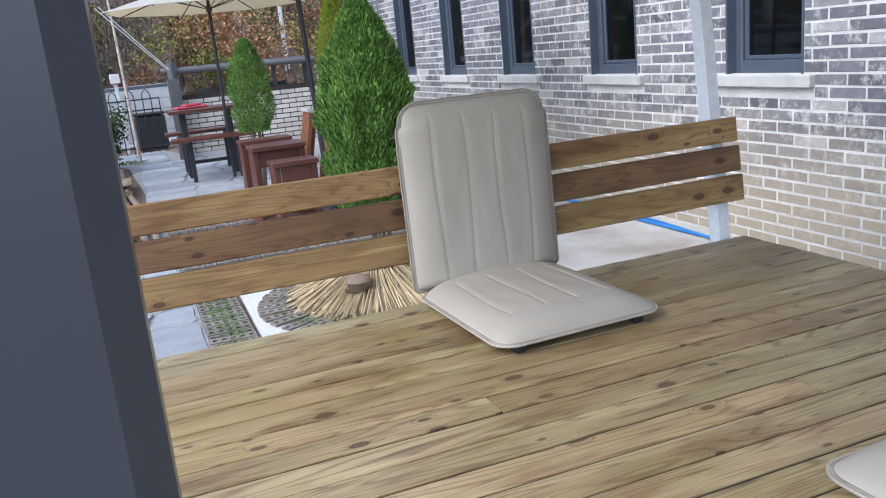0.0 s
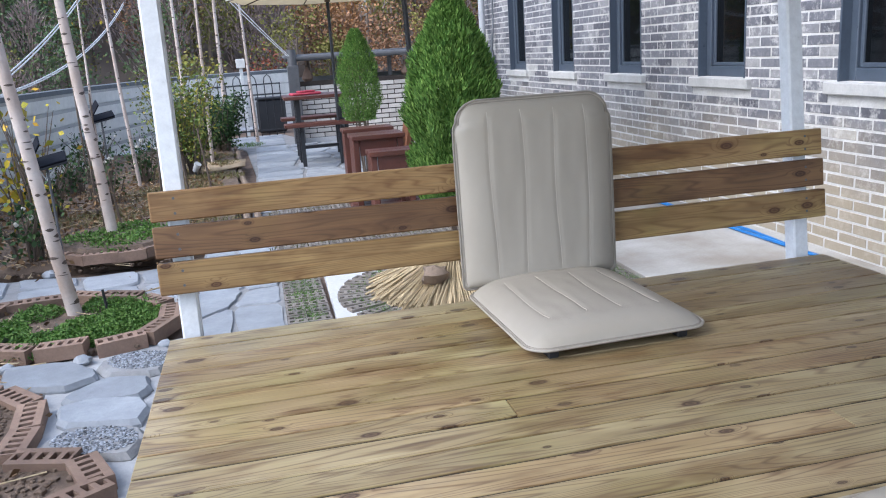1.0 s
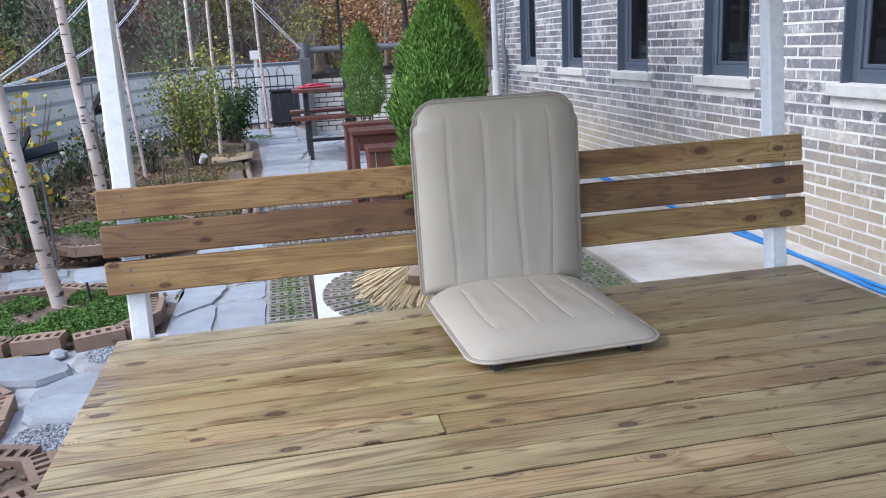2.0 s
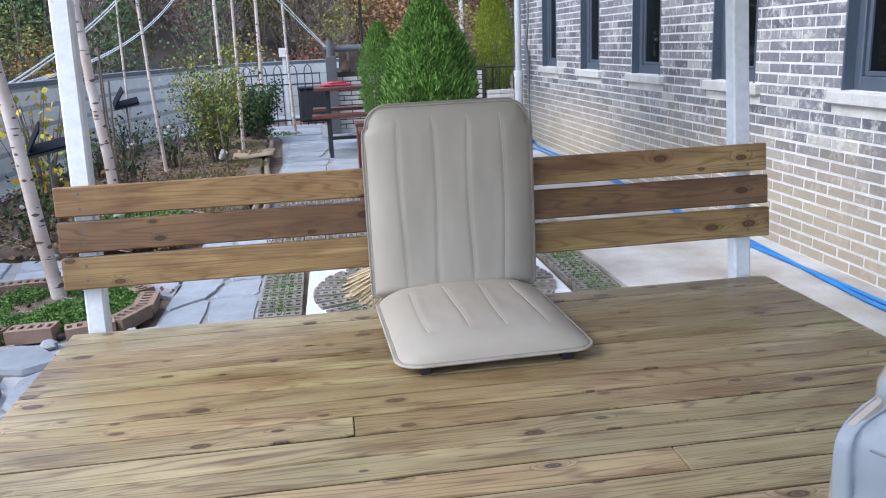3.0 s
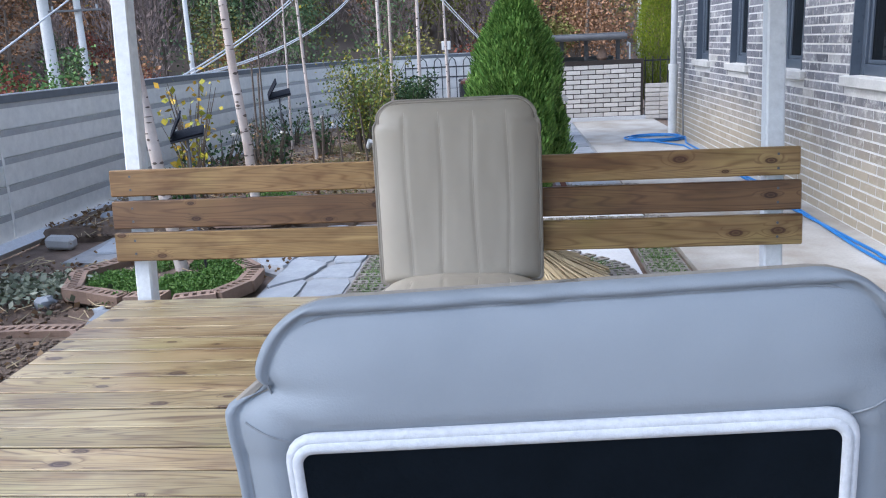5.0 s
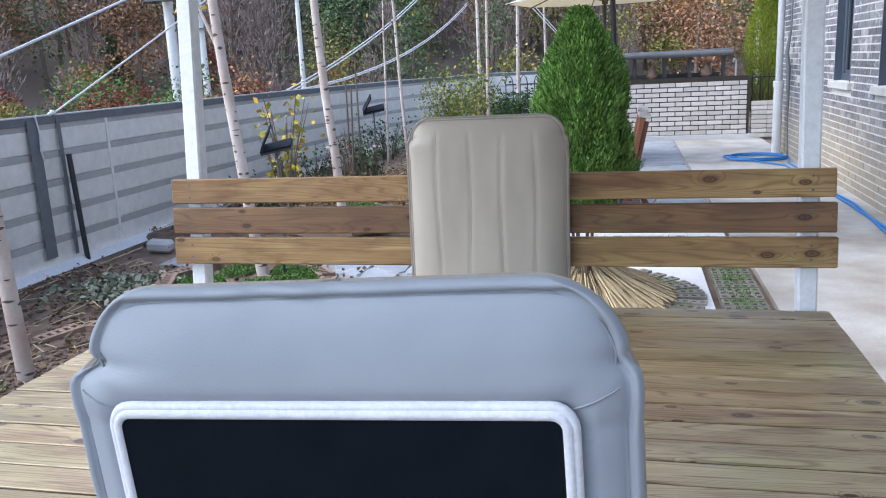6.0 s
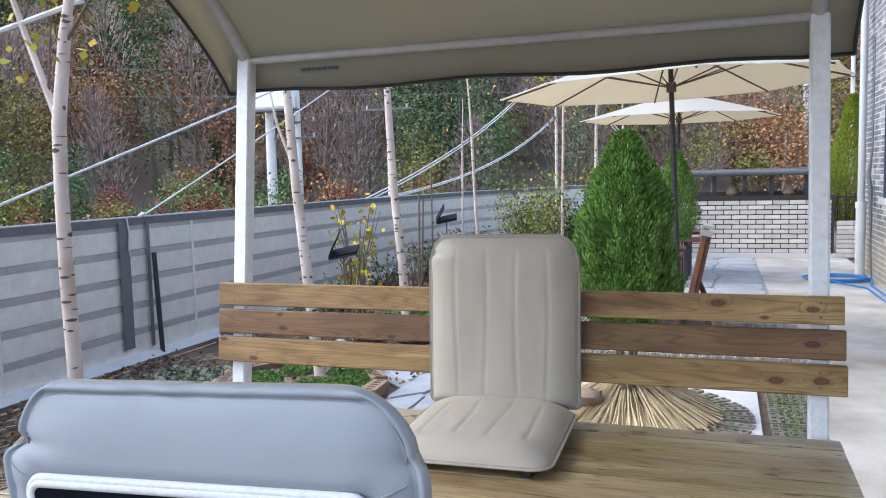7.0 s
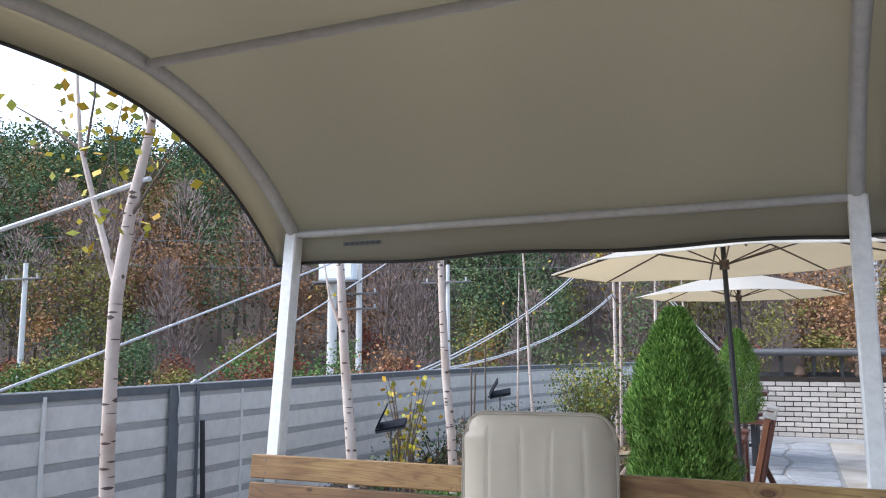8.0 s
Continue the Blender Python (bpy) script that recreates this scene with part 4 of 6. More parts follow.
part("strap", Geo().box(-1.994, -1.99, 1.86, 1.95, 0.1, FH - 0.03), "net", fence, "dark net strap")
part("strap", Geo().box(-1.994, -1.99, 2.11, 2.14, 0.08, FH - 0.03), "net", fence)
part("rope_end", Geo().tube([(-1.985, 1.93, FH), (-1.98, 1.94, FH - 0.1), (-1.98, 1.93, FH - 0.2), (-1.985, 1.95, FH - 0.26)], 0.005, 5), "rope", fence)
part("black_stake", Geo().tube([(-1.95, 2.16, 0.0), (-1.955, 2.13, 0.69)], 0.016, 8), "black_metal", fence, "black plastic stake", True)
part("knot", Geo().blob((-2.0, 2.1, FH + 0.006), 0.017, rnd).blob((-1.99, 2.06, FH), 0.013, rnd), "rope", fence, "tied rope knot", True)


def sagging(a, c, sag, n=14):
    a, c = Vector(a), Vector(c)
    return [tuple(a.lerp(c, i / n) - Vector((0, 0, sag * 4 * (i / n) * (1 - i / n)))) for i in range(n + 1)]


for a, c, sag, r in (((-2.0, 0.55, 0.905), (-2.0, 5.2, 2.31), 0.01, 0.008), ((-2.0, 2.1, FH), (-2.0, 6.0, 2.46), 0.02, 0.006),
                     ((-2.0, 5.4, 0.90), (-2.0, 13.0, 2.75), 0.16, 0.0075), ((-2.0, 5.55, 0.89), (-2.0, 13.0, 2.70), 0.15, 0.0075),
                     ((-2.0, 5.9, 0.92), (-2.0, 15.5, 2.35), 0.26, 0.0075), ((-2.0, 6.05, 0.91), (-2.0, 15.5, 2.31), 0.25, 0.0075),
                     ((-3.2, 0.32, 1.42), (-0.76, 0.32, 1.825), 0.02, 0.011),
                     ((0.72, 8.4, 1.12), (0.05, 8.3, 1.86), 0.01, 0.006), ((0.74, 8.4, 1.12), (0.09, 8.3, 1.87), 0.01, 0.006)):
    single("rope", Geo().tube(sagging(a, c, sag), r, 6), "rope", "white tensioned rope stretched over the garden", "rope", smooth=True, group="garden ropes")
for z, y in ((2.3, 7), (1.95, 7), (1.8, 9), (2.9, 12), (1.62, 9)):
    single("power_line", Geo().tube(sagging((-16, y + 2, z * 1.6), (6, y + 13, z * 1.7), 0.3), 0.007, 5), "net", "thin dark overhead wire in front of the hillside", "wire", group="overhead wires")


def utility_pole(x, y, h, r, arms):
    pole = thing("utility_pole", "pale concrete utility pole with cross arms", "pole", "utility poles")
    part("shaft", Geo().tube([(x, y, -0.1), (x, y, h)], [r, r * 0.7], 10), "pvc", pole, smooth=True)
    for z in arms:
        part("cross_arm", Geo().box(x - 0.5, x + 0.5, y - r - 0.05, y - r * 0.98, z - 0.018, z + 0.018, 0.004), "steel_dark", pole)
        for dx in (-0.4, 0.4):
            part("insulator", Geo().tube([(x + dx, y - r - 0.02, z + 0.018), (x + dx, y - r - 0.02, z + 0.09)], 0.018, 6), "steel_shade", pole)
    return pole


utility_pole(-6.95, 12.0, 4.6, 0.11, (3.7,))
utility_pole(-6.39, 12.1, 4.3, 0.07, (1.95, 2.25, 3.4))
bx = thing("meter_box", "pale grey metal transformer box between two poles", "electric box")
part("case", Geo().box(-7.08, -6.29, 11.66, 11.85, 2.5, 2.96, 0.02), "steel", bx)
part("lid", Geo().box(-7.05, -6.32, 11.645, 11.658, 2.54, 2.92, 0.004), "steel", bx)
part("shelf", Geo().box(-7.2, -6.2, 11.62, 11.86, 2.455, 2.498, 0.004), "steel_dark", bx)
utility_pole(-4.42, 12.0, 2.74, 0.05, (2.4,))
utility_pole(-11.4, 8.5, 2.75, 0.06, (2.45,))
utility_pole(3.6, 22.0, 4.2, 0.09, (3.7, 3.3))
utility_pole(4.6, 21.0, 4.0, 0.07, (3.4,))

# ---- wooded hillside ----
rh = random.Random(5)


def hill_z(x, y):
    d = -0.55 * x + 0.75 * y
    return 11.5 * (1 - math.exp(-max(0.0, (d - 13)) * 0.045)) + 1.2 * noise.noise(Vector((x * 0.04, y * 0.04, 2))) * min(1, max(0, d - 13) / 10) - 0.1


g = Geo()
HN = 44
hv = []
for j in range(HN + 1):
    for i in range(HN + 1):
        x, y = -90 + 150 * i / HN, -30 + 130 * j / HN
        hv.append((x, y, hill_z(x, y)))
hf = [(j * (HN + 1) + i, j * (HN + 1) + i + 1, (j + 1) * (HN + 1) + i + 1, (j + 1) * (HN + 1) + i) for j in range(HN) for i in range(HN)]
hf = [f for f in hf if max(hv[k][2] for k in f) > -0.05]
single("hillside", g.add(hv, hf), "hill", "steep brown wooded hillside behind the garden", "hill", "structure", True)
woods = {k: Geo() for k in ("pine_far", "rust_far", "bare_far", "yellow_far", "red_far", "green_far")}
stems = Geo()


def far_tree(x, y, kind, s):
    """A crown of leafy lumps; bare trees are a stem and fine upright twigs."""
    z = hill_z(x, y)
    geo = woods[kind]
    h = s * rh.uniform(0.75, 1.3)
    dist = math.hypot(x - 1, y + 2)
    fine = 1.0 if dist < 24 else 0.62 if dist < 42 else 0.35
    lean = rh.uniform(-0.08, 0.08) * h
    if kind == "bare_far":
        stems.tube([(x, y, z - 0.2), (x + lean, y, z + h * 0.95)], [0.016 * h, 0.004 * h], 4, False)
        wd = 0.0006 * dist + 0.004
        for _ in range(int(620 * fine)):
            u = rh.random() ** 0.8
            a, rr = rh.uniform(0, 6.283), h * 0.26 * math.sin(math.pi * (0.1 + 0.85 * u)) * rh.random() ** 0.6
            p = Vector((x + lean * u + rr * math.cos(a), y + rr * math.sin(a), z + h * (0.12 + 0.8 * u)))
            d = Vector((math.cos(a) * rh.uniform(0, 0.8), math.sin(a) * 0.4, rh.uniform(0.5, 1.0))) * h * rh.uniform(0.03, 0.085)
            o = Vector((wd, wd * rh.uniform(-1, 1), 0))
            geo.add((p - o, p + o, p + d), ((0, 1, 2),))
        return
    stems.tube([(x, y, z - 0.2), (x + lean, y, z + h * 0.6)], [0.022 * h, 0.008 * h], 4, False)
    leaf = 0.0027 * dist + 0.014
    n = 10 if kind == "pine_far" else 7
    for k in range(n):
        a = rh.uniform(0, 6.283)
        if kind == "pine_far":
            u = (k + rh.uniform(0.1, 0.9)) / n
            c = Vector((x + lean * u + math.cos(a) * h * 0.1 * (1 - u), y + math.sin(a) * h * 0.1, z + h * (0.16 + 0.76 * u)))
            r = h * (0.3 - 0.21 * u) * rh.uniform(0.75, 1.15)
            flat = 0.85
        else:
            q = h * 0.22 * math.sqrt(rh.random())
            c = Vector((x + q * math.cos(a), y + q * math.sin(a), z + h * rh.uniform(0.28, 0.82)))
            r = h * rh.uniform(0.14, 0.25)
            flat = 0.85
        for _ in range(int((150 if s > 1.7 else 110) * fine)):
            d = Vector((rh.gauss(0, 1), rh.gauss(0, 1), rh.gauss(0, 1))).normalized() * r * rh.random() ** 0.55 * 1.2
            d.z *= flat
            geo.leaf(c + d, leaf * rh.uniform(0.6, 1.5), rh, 0.3)


def growth(x, y, d):
    """What grows at a spot: pines on the western crest and in the dell, rust oaks between, bare wood elsewhere."""
    az = math.degrees(math.atan2(x - 1.5, y + 2)) + 7 * noise.noise(Vector((x * 0.12, y * 0.12, 3)))
    if az < -42:
        share = (("pine_far", 0.6), ("yellow_far", 0.2), ("rust_far", 0.2)) if d > 22 else (("rust_far", 0.3), ("yellow_far", 0.3), ("pine_far", 0.2), ("bare_far", 0.2))
    elif az < -33:
        share = (("rust_far", 0.5), ("bare_far", 0.3), ("pine_far", 0.2)) if d < 34 else (("pine_far", 0.7), ("bare_far", 0.3))
    elif az < -23:
        share = (("bare_far", 0.72), ("rust_far", 0.2), ("yellow_far", 0.08))
    elif az < -13:
        share = (("pine_far", 0.6), ("yellow_far", 0.12), ("bare_far", 0.28)) if d < 30 else (("bare_far", 0.8), ("rust_far", 0.2))
    elif az < 3:
        share = (("bare_far", 0.6), ("yellow_far", 0.22), ("rust_far", 0.18))
    else:
        share = (("rust_far", 0.4), ("yellow_far", 0.3), ("bare_far", 0.3))
    r = rh.random()
    for kind, k in share:
        r -= k
        if r < 0:
            return kind
    return share[0][0]


count = 0
while count < 2900:
    x, y = rh.uniform(-60, 34), rh.uniform(6, 75)
    d = -0.55 * x + 0.75 * y
    if d < 13.5 or d > 62 or x > 0.62 * y + 8 or rh.random() < (d - 13) / 60:
        continue
    kind = growth(x, y, d)
    far_tree(x, y, kind, (2.0 if kind in ("rust_far", "yellow_far") else 2.6) + d * 0.045)
    count += 1
for x, y, kind, s in ((-9.6, 7.0, "green_far", 1.4), (-8.9, 7.3, "green_far", 1.25), (-10.4, 6.8, "green_far", 1.5), (-5.5, 7.0, "green_far", 1.2), (-5.1, 7.3, "green_far", 1.3), (-6.0, 7.2, "green_far", 1.05), (-4.3, 7.2, "green_far", 1.3), (-4.0, 6.8, "green_far", 1.1),
                      (-5.0, 6.7, "red_far", 1.0), (-4.5, 6.7, "red_far", 1.0), (-4.75, 6.6, "red_far", 0.9), (-7.0, 7.0, "rust_far", 1.0), (-7.5, 6.8, "rust_far", 1.05), (-6.5, 7.0, "yellow_far", 0.95),
                      (-7.5, 7.2, "pine_far", 1.6), (-8.6, 8.0, "pine_far", 1.7), (-6.2, 8.6, "yellow_far", 1.3), (-5.6, 8.9, "red_far", 1.2), (-6.6, 8.2, "red_far", 1.1), (-5.2, 9.6, "pine_far", 1.5),
                      (-12, 6, "pine_far", 2.2), (-10, 7.5, "yellow_far", 1.7), (-9.5, 5.0, "pine_far", 1.5), (-3.0, 14.0, "pine_far", 3.2), (-4.4, 13.0, "pine_far", 3.0), (-1.6, 15.5, "pine_far", 3.2),
                      (-3.6, 11.5, "yellow_far", 1.6), (2.6, 15.0, "rust_far", 3.0), (3.3, 14.2, "rust_far", 2.6), (0.4, 13.6, "red_far", 1.7), (1.2, 17, "yellow_far", 2.2), (2.2, 18, "yellow_far", 2.0), (-0.8, 14.2, "yellow_far", 1.8), (4.2, 16, "yellow_far", 2.2)):
    far_tree(x, y, kind, s)
for _ in range(150):
    x, y = rh.uniform(-22, -3.2), rh.uniform(1.5, 15)
    d = -0.55 * x + 0.75 * y
    if 6.5 < d < 15 and not (-7.4 < x < -4.0 and y < 12):
        far_tree(x, y, rh.choice(("pine_far", "pine_far", "yellow_far", "bare_far", "rust_far", "red_far")), rh.uniform(0.8, 1.5))
for k, lab in (("pine_far", "dark green pine crowns on the hillside"), ("rust_far", "rust-brown autumn crowns on the hillside"), ("bare_far", "bare purplish-brown twiggy crowns on the hillside"),
               ("yellow_far", "yellow-green bushes at the foot of the hill"), ("red_far", "dull red shrubs beyond the fence"), ("green_far", "bright green shrubs just beyond the fence")):
    single("hillside_woods", woods[k], k, lab, "trees", "stuff")
single("hillside_trunks", stems, "twig", "thin brown trunks on the hillside", "tree trunks", "stuff")

# ---- turf blocks, brick planters and straw bed ----
def hollow_brick_mesh(l, w, h, nh, mat):
    """Perforated brick with a row of dark rounded holes let into its upper face."""
    me_geo = Geo()
    x0, x1, y0, y1 = -l / 2, l / 2, -w / 2, w / 2
    hw, step = l / nh * 0.27, l / nh
    hy = w * 0.23
    ys = [y0, -hy, hy, y1]
    xs_ = [x0]
    for i in range(nh):
        c = x0 + step * (i + 0.5)
        xs_ += [c - hw, c + hw]
    xs_.append(x1)
    n = len(xs_)
    top = [(x, y, h) for y in ys for x in xs_]
    fs = []
    for j in range(3):
        for i in range(n - 1):
            if j == 1 and i % 2 == 1:
                continue
            fs.append((j * n + i, j * n + i + 1, (j + 1) * n + i + 1, (j + 1) * n + i))
    me_geo.add(top, fs)
    for i in range(nh):
        a, c = xs_[1 + 2 * i], xs_[2 + 2 * i]
        me_geo.add([(a, -hy, h), (c, -hy, h), (c, hy, h), (a, hy, h), (a, -hy, h - 0.03), (c, -hy, h - 0.03), (c, hy, h - 0.03), (a, hy, h - 0.03)],
                   [(0, 1, 5, 4), (1, 2, 6, 5), (2, 3, 7, 6), (3, 0, 4, 7), (4, 5, 6, 7)])
    me_geo.add([(x0, y0, 0), (x1, y0, 0), (x1, y1, 0), (x0, y1, 0), (x0, y0, h), (x1, y0, h), (x1, y1, h), (x0, y1, h)], [(0, 1, 5, 4), (1, 2, 6, 5), (2, 3, 7, 6), (3, 0, 4, 7)])
    me = me_geo.mesh("hollow_brick", mat)
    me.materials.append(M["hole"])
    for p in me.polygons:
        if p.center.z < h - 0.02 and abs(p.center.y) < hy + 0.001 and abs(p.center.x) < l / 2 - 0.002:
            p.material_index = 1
    return me


RED = hollow_brick_mesh(0.19, 0.09, 0.057, 5, "red_brick")
TURF = hollow_brick_mesh(0.19, 0.057, 0.05, 5, "grey_block")


def brick_ring(name, label, pts, soil_z):
    bed = thing(name, label, "planter")
    slab("soil", pts, -0.02, soil_z, "litter", "", "", parent=bed, edge=0.02)
    n = len(pts)
    for i in range(n):
        a, c = Vector(pts[i]), Vector(pts[(i + 1) % n])
        L = (c - a).length
        k = max(1, round(L / 0.197))
        ang = math.degrees(math.atan2(c.y - a.y, c.x - a.x))
        for j in range(k):
            p = a.lerp(c, (j + 0.5) / k)
            piece("hollow_brick", RED, bed, pose(p.x, p.y, rnd.uniform(-0.004, 0.006), rnd.uniform(-2, 2), rnd.uniform(-3, 3), ang + rnd.uniform(-3, 3)))
    return bed


def octagon(cx, cy, rx, ry, ph=0.39):
    return [(cx + rx * math.cos(ph + i * math.pi / 4), cy + ry * math.sin(ph + i * math.pi / 4)) for i in range(8)]


P1 = [(-0.72, 1.34), (-0.46, 1.31), (-0.28, 1.36), (-0.2, 1.52), (-0.21, 1.74), (-0.38, 1.97), (-0.7, 2.1), (-1.0, 2.05), (-1.14, 1.75), (-1.02, 1.45)]
brick_ring("round_planter", "many-sided planter of tan-red hollow bricks with grass around a birch", P1, 0.02)
brick_ring("angular_planter", "angular planter of red hollow bricks holding bare soil", [(-0.72, 0.95), (-0.57, 0.79), (-0.55, 0.58), (-0.55, 0.39), (-0.34, 0.32), (-0.25, 0.13), (-0.5, -0.05), (-1.0, 0.0), (-1.3, 0.5), (-1.1, 0.95)], 0.034).location = (0, 0, -0.022)
brick_ring("far_planter", "red hollow brick planter edging with grass in it", octagon(-0.6, 3.2, 0.4, 0.42), 0.08).location = (0, 0, 0.04)


def turf(name, x0, x1, y0, y1, rows_x):
    strip = thing(name, "strip of perforated grey turf blocks with grass in the holes", "paving", kind="structure")
    cols = int((y1 - y0) / 0.062)
    for i in range(rows_x):
        for j in range(cols):
            piece("turf_block", TURF, strip, pose(x0 + (x1 - x0) * (i + 0.5) / rows_x, y0 + 0.031 + j * 0.062, -0.047 + rnd.uniform(-0.003, 0.003), 0, 0, rnd.uniform(-2, 2)))
    return strip


turf("turf_strip", 0.30, 0.48, 0.3, 2.2, 1)
turf("turf_strip", 1.71, 1.93, 0.5, 2.35, 1)
cross = thing("turf_border", "row of perforated blocks edged with grass across the garden", "paving", kind="structure")
for j in range(28):
    for k in range(2):
        piece("turf_block", TURF, cross, pose(0.32 + 0.062 * j, 2.79 + 1.15 * k, -0.03 + rnd.uniform(-0.003, 0.003), 0, 0, 90 + rnd.uniform(-2, 2)))
ringb = thing("straw_bed_edging", "ring of small grey perforated blocks around the straw bed", "edging", kind="structure")
for i in range(38):
    a = 2 * math.pi * i / 38
    piece("turf_block", TURF, ringb, pose(1.10 + 0.47 * math.cos(a), 1.62 + 0.47 * math.sin(a), -0.04 + rnd.uniform(-0.003, 0.004), 0, 0, math.degrees(a)))


def grass_patch(name, spots, mat, label, n, h, rnd, base=0.0):
    """Blades grown over round spots (x, y, radius)."""
    g = Geo()
    for cx, cy, r in spots:
        for _ in range(int(n * r * r)):
            a, q = rnd.uniform(0, 6.283), r * math.sqrt(rnd.random())
            x, y = cx + q * math.cos(a), cy + q * math.sin(a)
            hh = h * rnd.uniform(0.5, 1.2) * (1.1 - 0.5 * q / r)
            w = rnd.uniform(0.0016, 0.0032) + h * 0.02
            t = rnd.uniform(0, 6.283)
            lx, ly = rnd.gauss(0, 0.8) * hh, rnd.gauss(0, 0.8) * hh
            g.add([(x - w * math.cos(t), y - w * math.sin(t), base), (x + w * math.cos(t), y + w * math.sin(t), base), (x + lx, y + ly, base + hh)], [(0, 1, 2)])
    return single(name, g, mat, label, "grass", "stuff")


def ground_cover(name, spots, mat, label, per, size, rnd, base=0.0):
    """Mounds of tiny leaves over round spots (x, y, radius)."""
    g = Geo()
    for cx, cy, r in spots:
        for _ in range(int(per * r * r)):
            a, q = rnd.uniform(0, 6.283), math.sqrt(rnd.random())
            x, y = cx + r * q * math.cos(a), cy + r * q * math.sin(a)
            top = 0.055 * math.sqrt(max(0.0, 1 - q * q)) * (0.75 + 0.5 * noise.noise(Vector((x * 22, y * 22, 4)))) + 0.012
            g.leaf((x, y, base + top * rnd.uniform(0.35, 1.0)), size * rnd.uniform(0.6, 1.3), rnd, 0.2)
    return single(name, g, mat, label, "grass", "stuff")


rg = random.Random(8)
ground_cover("ground_cover", [(-0.64 + 0.3 * math.cos(a), 1.7 + 0.26 * math.sin(a), r) for a, r in ((0, 0.15), (0.6, 0.13), (1.2, 0.1), (2.2, 0.11), (3.2, 0.14), (3.8, 0.13), (4.4, 0.15), (4.9, 0.14), (5.4, 0.16), (5.9, 0.13))] + [(-0.55, 1.62, 0.14), (-0.42, 1.72, 0.1)], "grass", "low bright green ground cover growing in the brick planter", 130000, 0.0125, rg, 0.012)
ground_cover("ground_cover", [(-0.6 + 0.2 * math.cos(a), 3.2 + 0.2 * math.sin(a), 0.2) for a in (0, 1.6, 3.2, 4.7)], "grass", "low bright green ground cover in a far planter", 40000, 0.018, rg, 0.09)
grass_patch("grass", [(0.39, 0.5 + 0.13 * i, 0.085) for i in range(13)] + [(1.82, 0.6 + 0.13 * i, 0.1) for i in range(13)], "grass", "short grass in the turf block holes", 38000, 0.024, rg, -0.006)
grass_patch("grass", [(1.10 + 0.47 * math.cos(a / 4), 1.62 + 0.47 * math.sin(a / 4), 0.06) for a in range(25)], "grass", "moss and grass around the straw bed", 38000, 0.024, rg, -0.002)
grass_patch("grass", [(0.35 + 0.12 * i, 2.8 + 1.14 * k, 0.1) for i in range(13) for k in (0, 1)], "dry_grass", "dry grass along the block border", 12000, 0.04, rg, 0.0)
grass_patch("grass", [(-0.25, 4.5, 0.4), (-0.5, 5.2, 0.45), (-0.9, 4.2, 0.35), (-0.2, 5.9, 0.3), (-0.15, 3.6, 0.25), (-0.15, 6.9, 0.25), (-0.6, 6.4, 0.4), (-0.3, 7.6, 0.3)], "dry_grass", "low dull grass over the garden bed", 9000, 0.05, rg, 0.055)
grass_patch("grass", [(-0.3, 3.9, 0.25), (-0.75, 4.7, 0.25), (0.1, 8.9, 0.25), (-1.0, 0.15, 0.12), (-1.05, -0.25, 0.15)], "grass", "patches of green grass on bare soil", 6000, 0.05, rg, 0.03)

g = Geo()
for i in range(560):
    a = 2 * math.pi * i / 560 + rg.uniform(-0.03, 0.03)
    r0, r1 = rg.uniform(0.03, 0.1), rg.uniform(0.36, 0.44)
    c, s = math.cos(a), math.sin(a)
    zb_ = rg.uniform(-0.012, 0.024)
    da = rg.uniform(-0.06, 0.06)
    mid = (1.10 + 0.24 * math.cos(a + da), 1.62 + 0.24 * math.sin(a + da), 0.085 + zb_)
    g.tube([(1.10 + r0 * c, 1.62 + r0 * s, 0.165 + zb_), mid, (1.10 + r1 * c, 1.62 + r1 * s, 0.012 + zb_)], [0.0035, 0.0045, 0.0055], 4)
straw = single("straw_mulch", g, "straw", "round cone of pale straw stalks laid over the tree's roots", "mulch", "stuff")
single("straw_bed_soil", Geo().blob((1.10, 1.62, -0.03), 0.43, rnd, 0.33, 6, 20, 0.05), "straw", "matted straw mound under the stalks", "mulch", "structure", True)
single("rock", Geo().blob((0.955, 1.42, 0.125), 0.062, rnd, 0.75, 7, 10, 0.5), "rock", "rough brown rock resting on the straw", "rock", smooth=True)
g = Geo().blob((0.93, 1.2, 0.02), 0.06, rnd, 0.6, 5, 8, 0.5)
for x, y, r in ((-0.5, 1.22, 0.033), (-0.2, 1.29, 0.028), (-0.7, 2.28, 0.035), (-0.78, 1.24, 0.03), (-0.28, 2.42, 0.03), (-1.1, 1.35, 0.05), (-1.25, 2.55, 0.06), (-0.95, 2.75, 0.04), (-1.7, 3.2, 0.08)):
    single("rock", Geo().blob((x, y, r * 0.4), r, rnd, 0.65, 6, 9, 0.5), "flag", "pale rounded garden stone on the soil", "rock", smooth=True, group="garden stones")

# fallen leaves, wood chips and rubble
g = Geo()
for _ in range(8500):
    x = rg.uniform(-1.95, -0.1)
    y = rg.uniform(-2.4, 8.5) if rg.random() < 0.55 else rg.uniform(2.8, 6.0)
    if (x > -0.48 and y < 1.45) or (x > -0.9 and 0.9 < y < 1.32) or (2.12 < y < 2.75 and rg.random() < 0.9) or ((x + 0.62) / 0.56) ** 2 + ((y - 1.86) / 0.6) ** 2 < 0.5 and rg.random() < 0.6:
        continue
    g.leaf((x, y, (0.062 if y > 2.8 else 0.014) + rg.uniform(0, 0.015)), rg.uniform(0.014, 0.042), rg, 0.75)
single("fallen_leaves", g, "fallen", "brown fallen leaves scattered over the soil", "leaves", "stuff")
g = Geo()
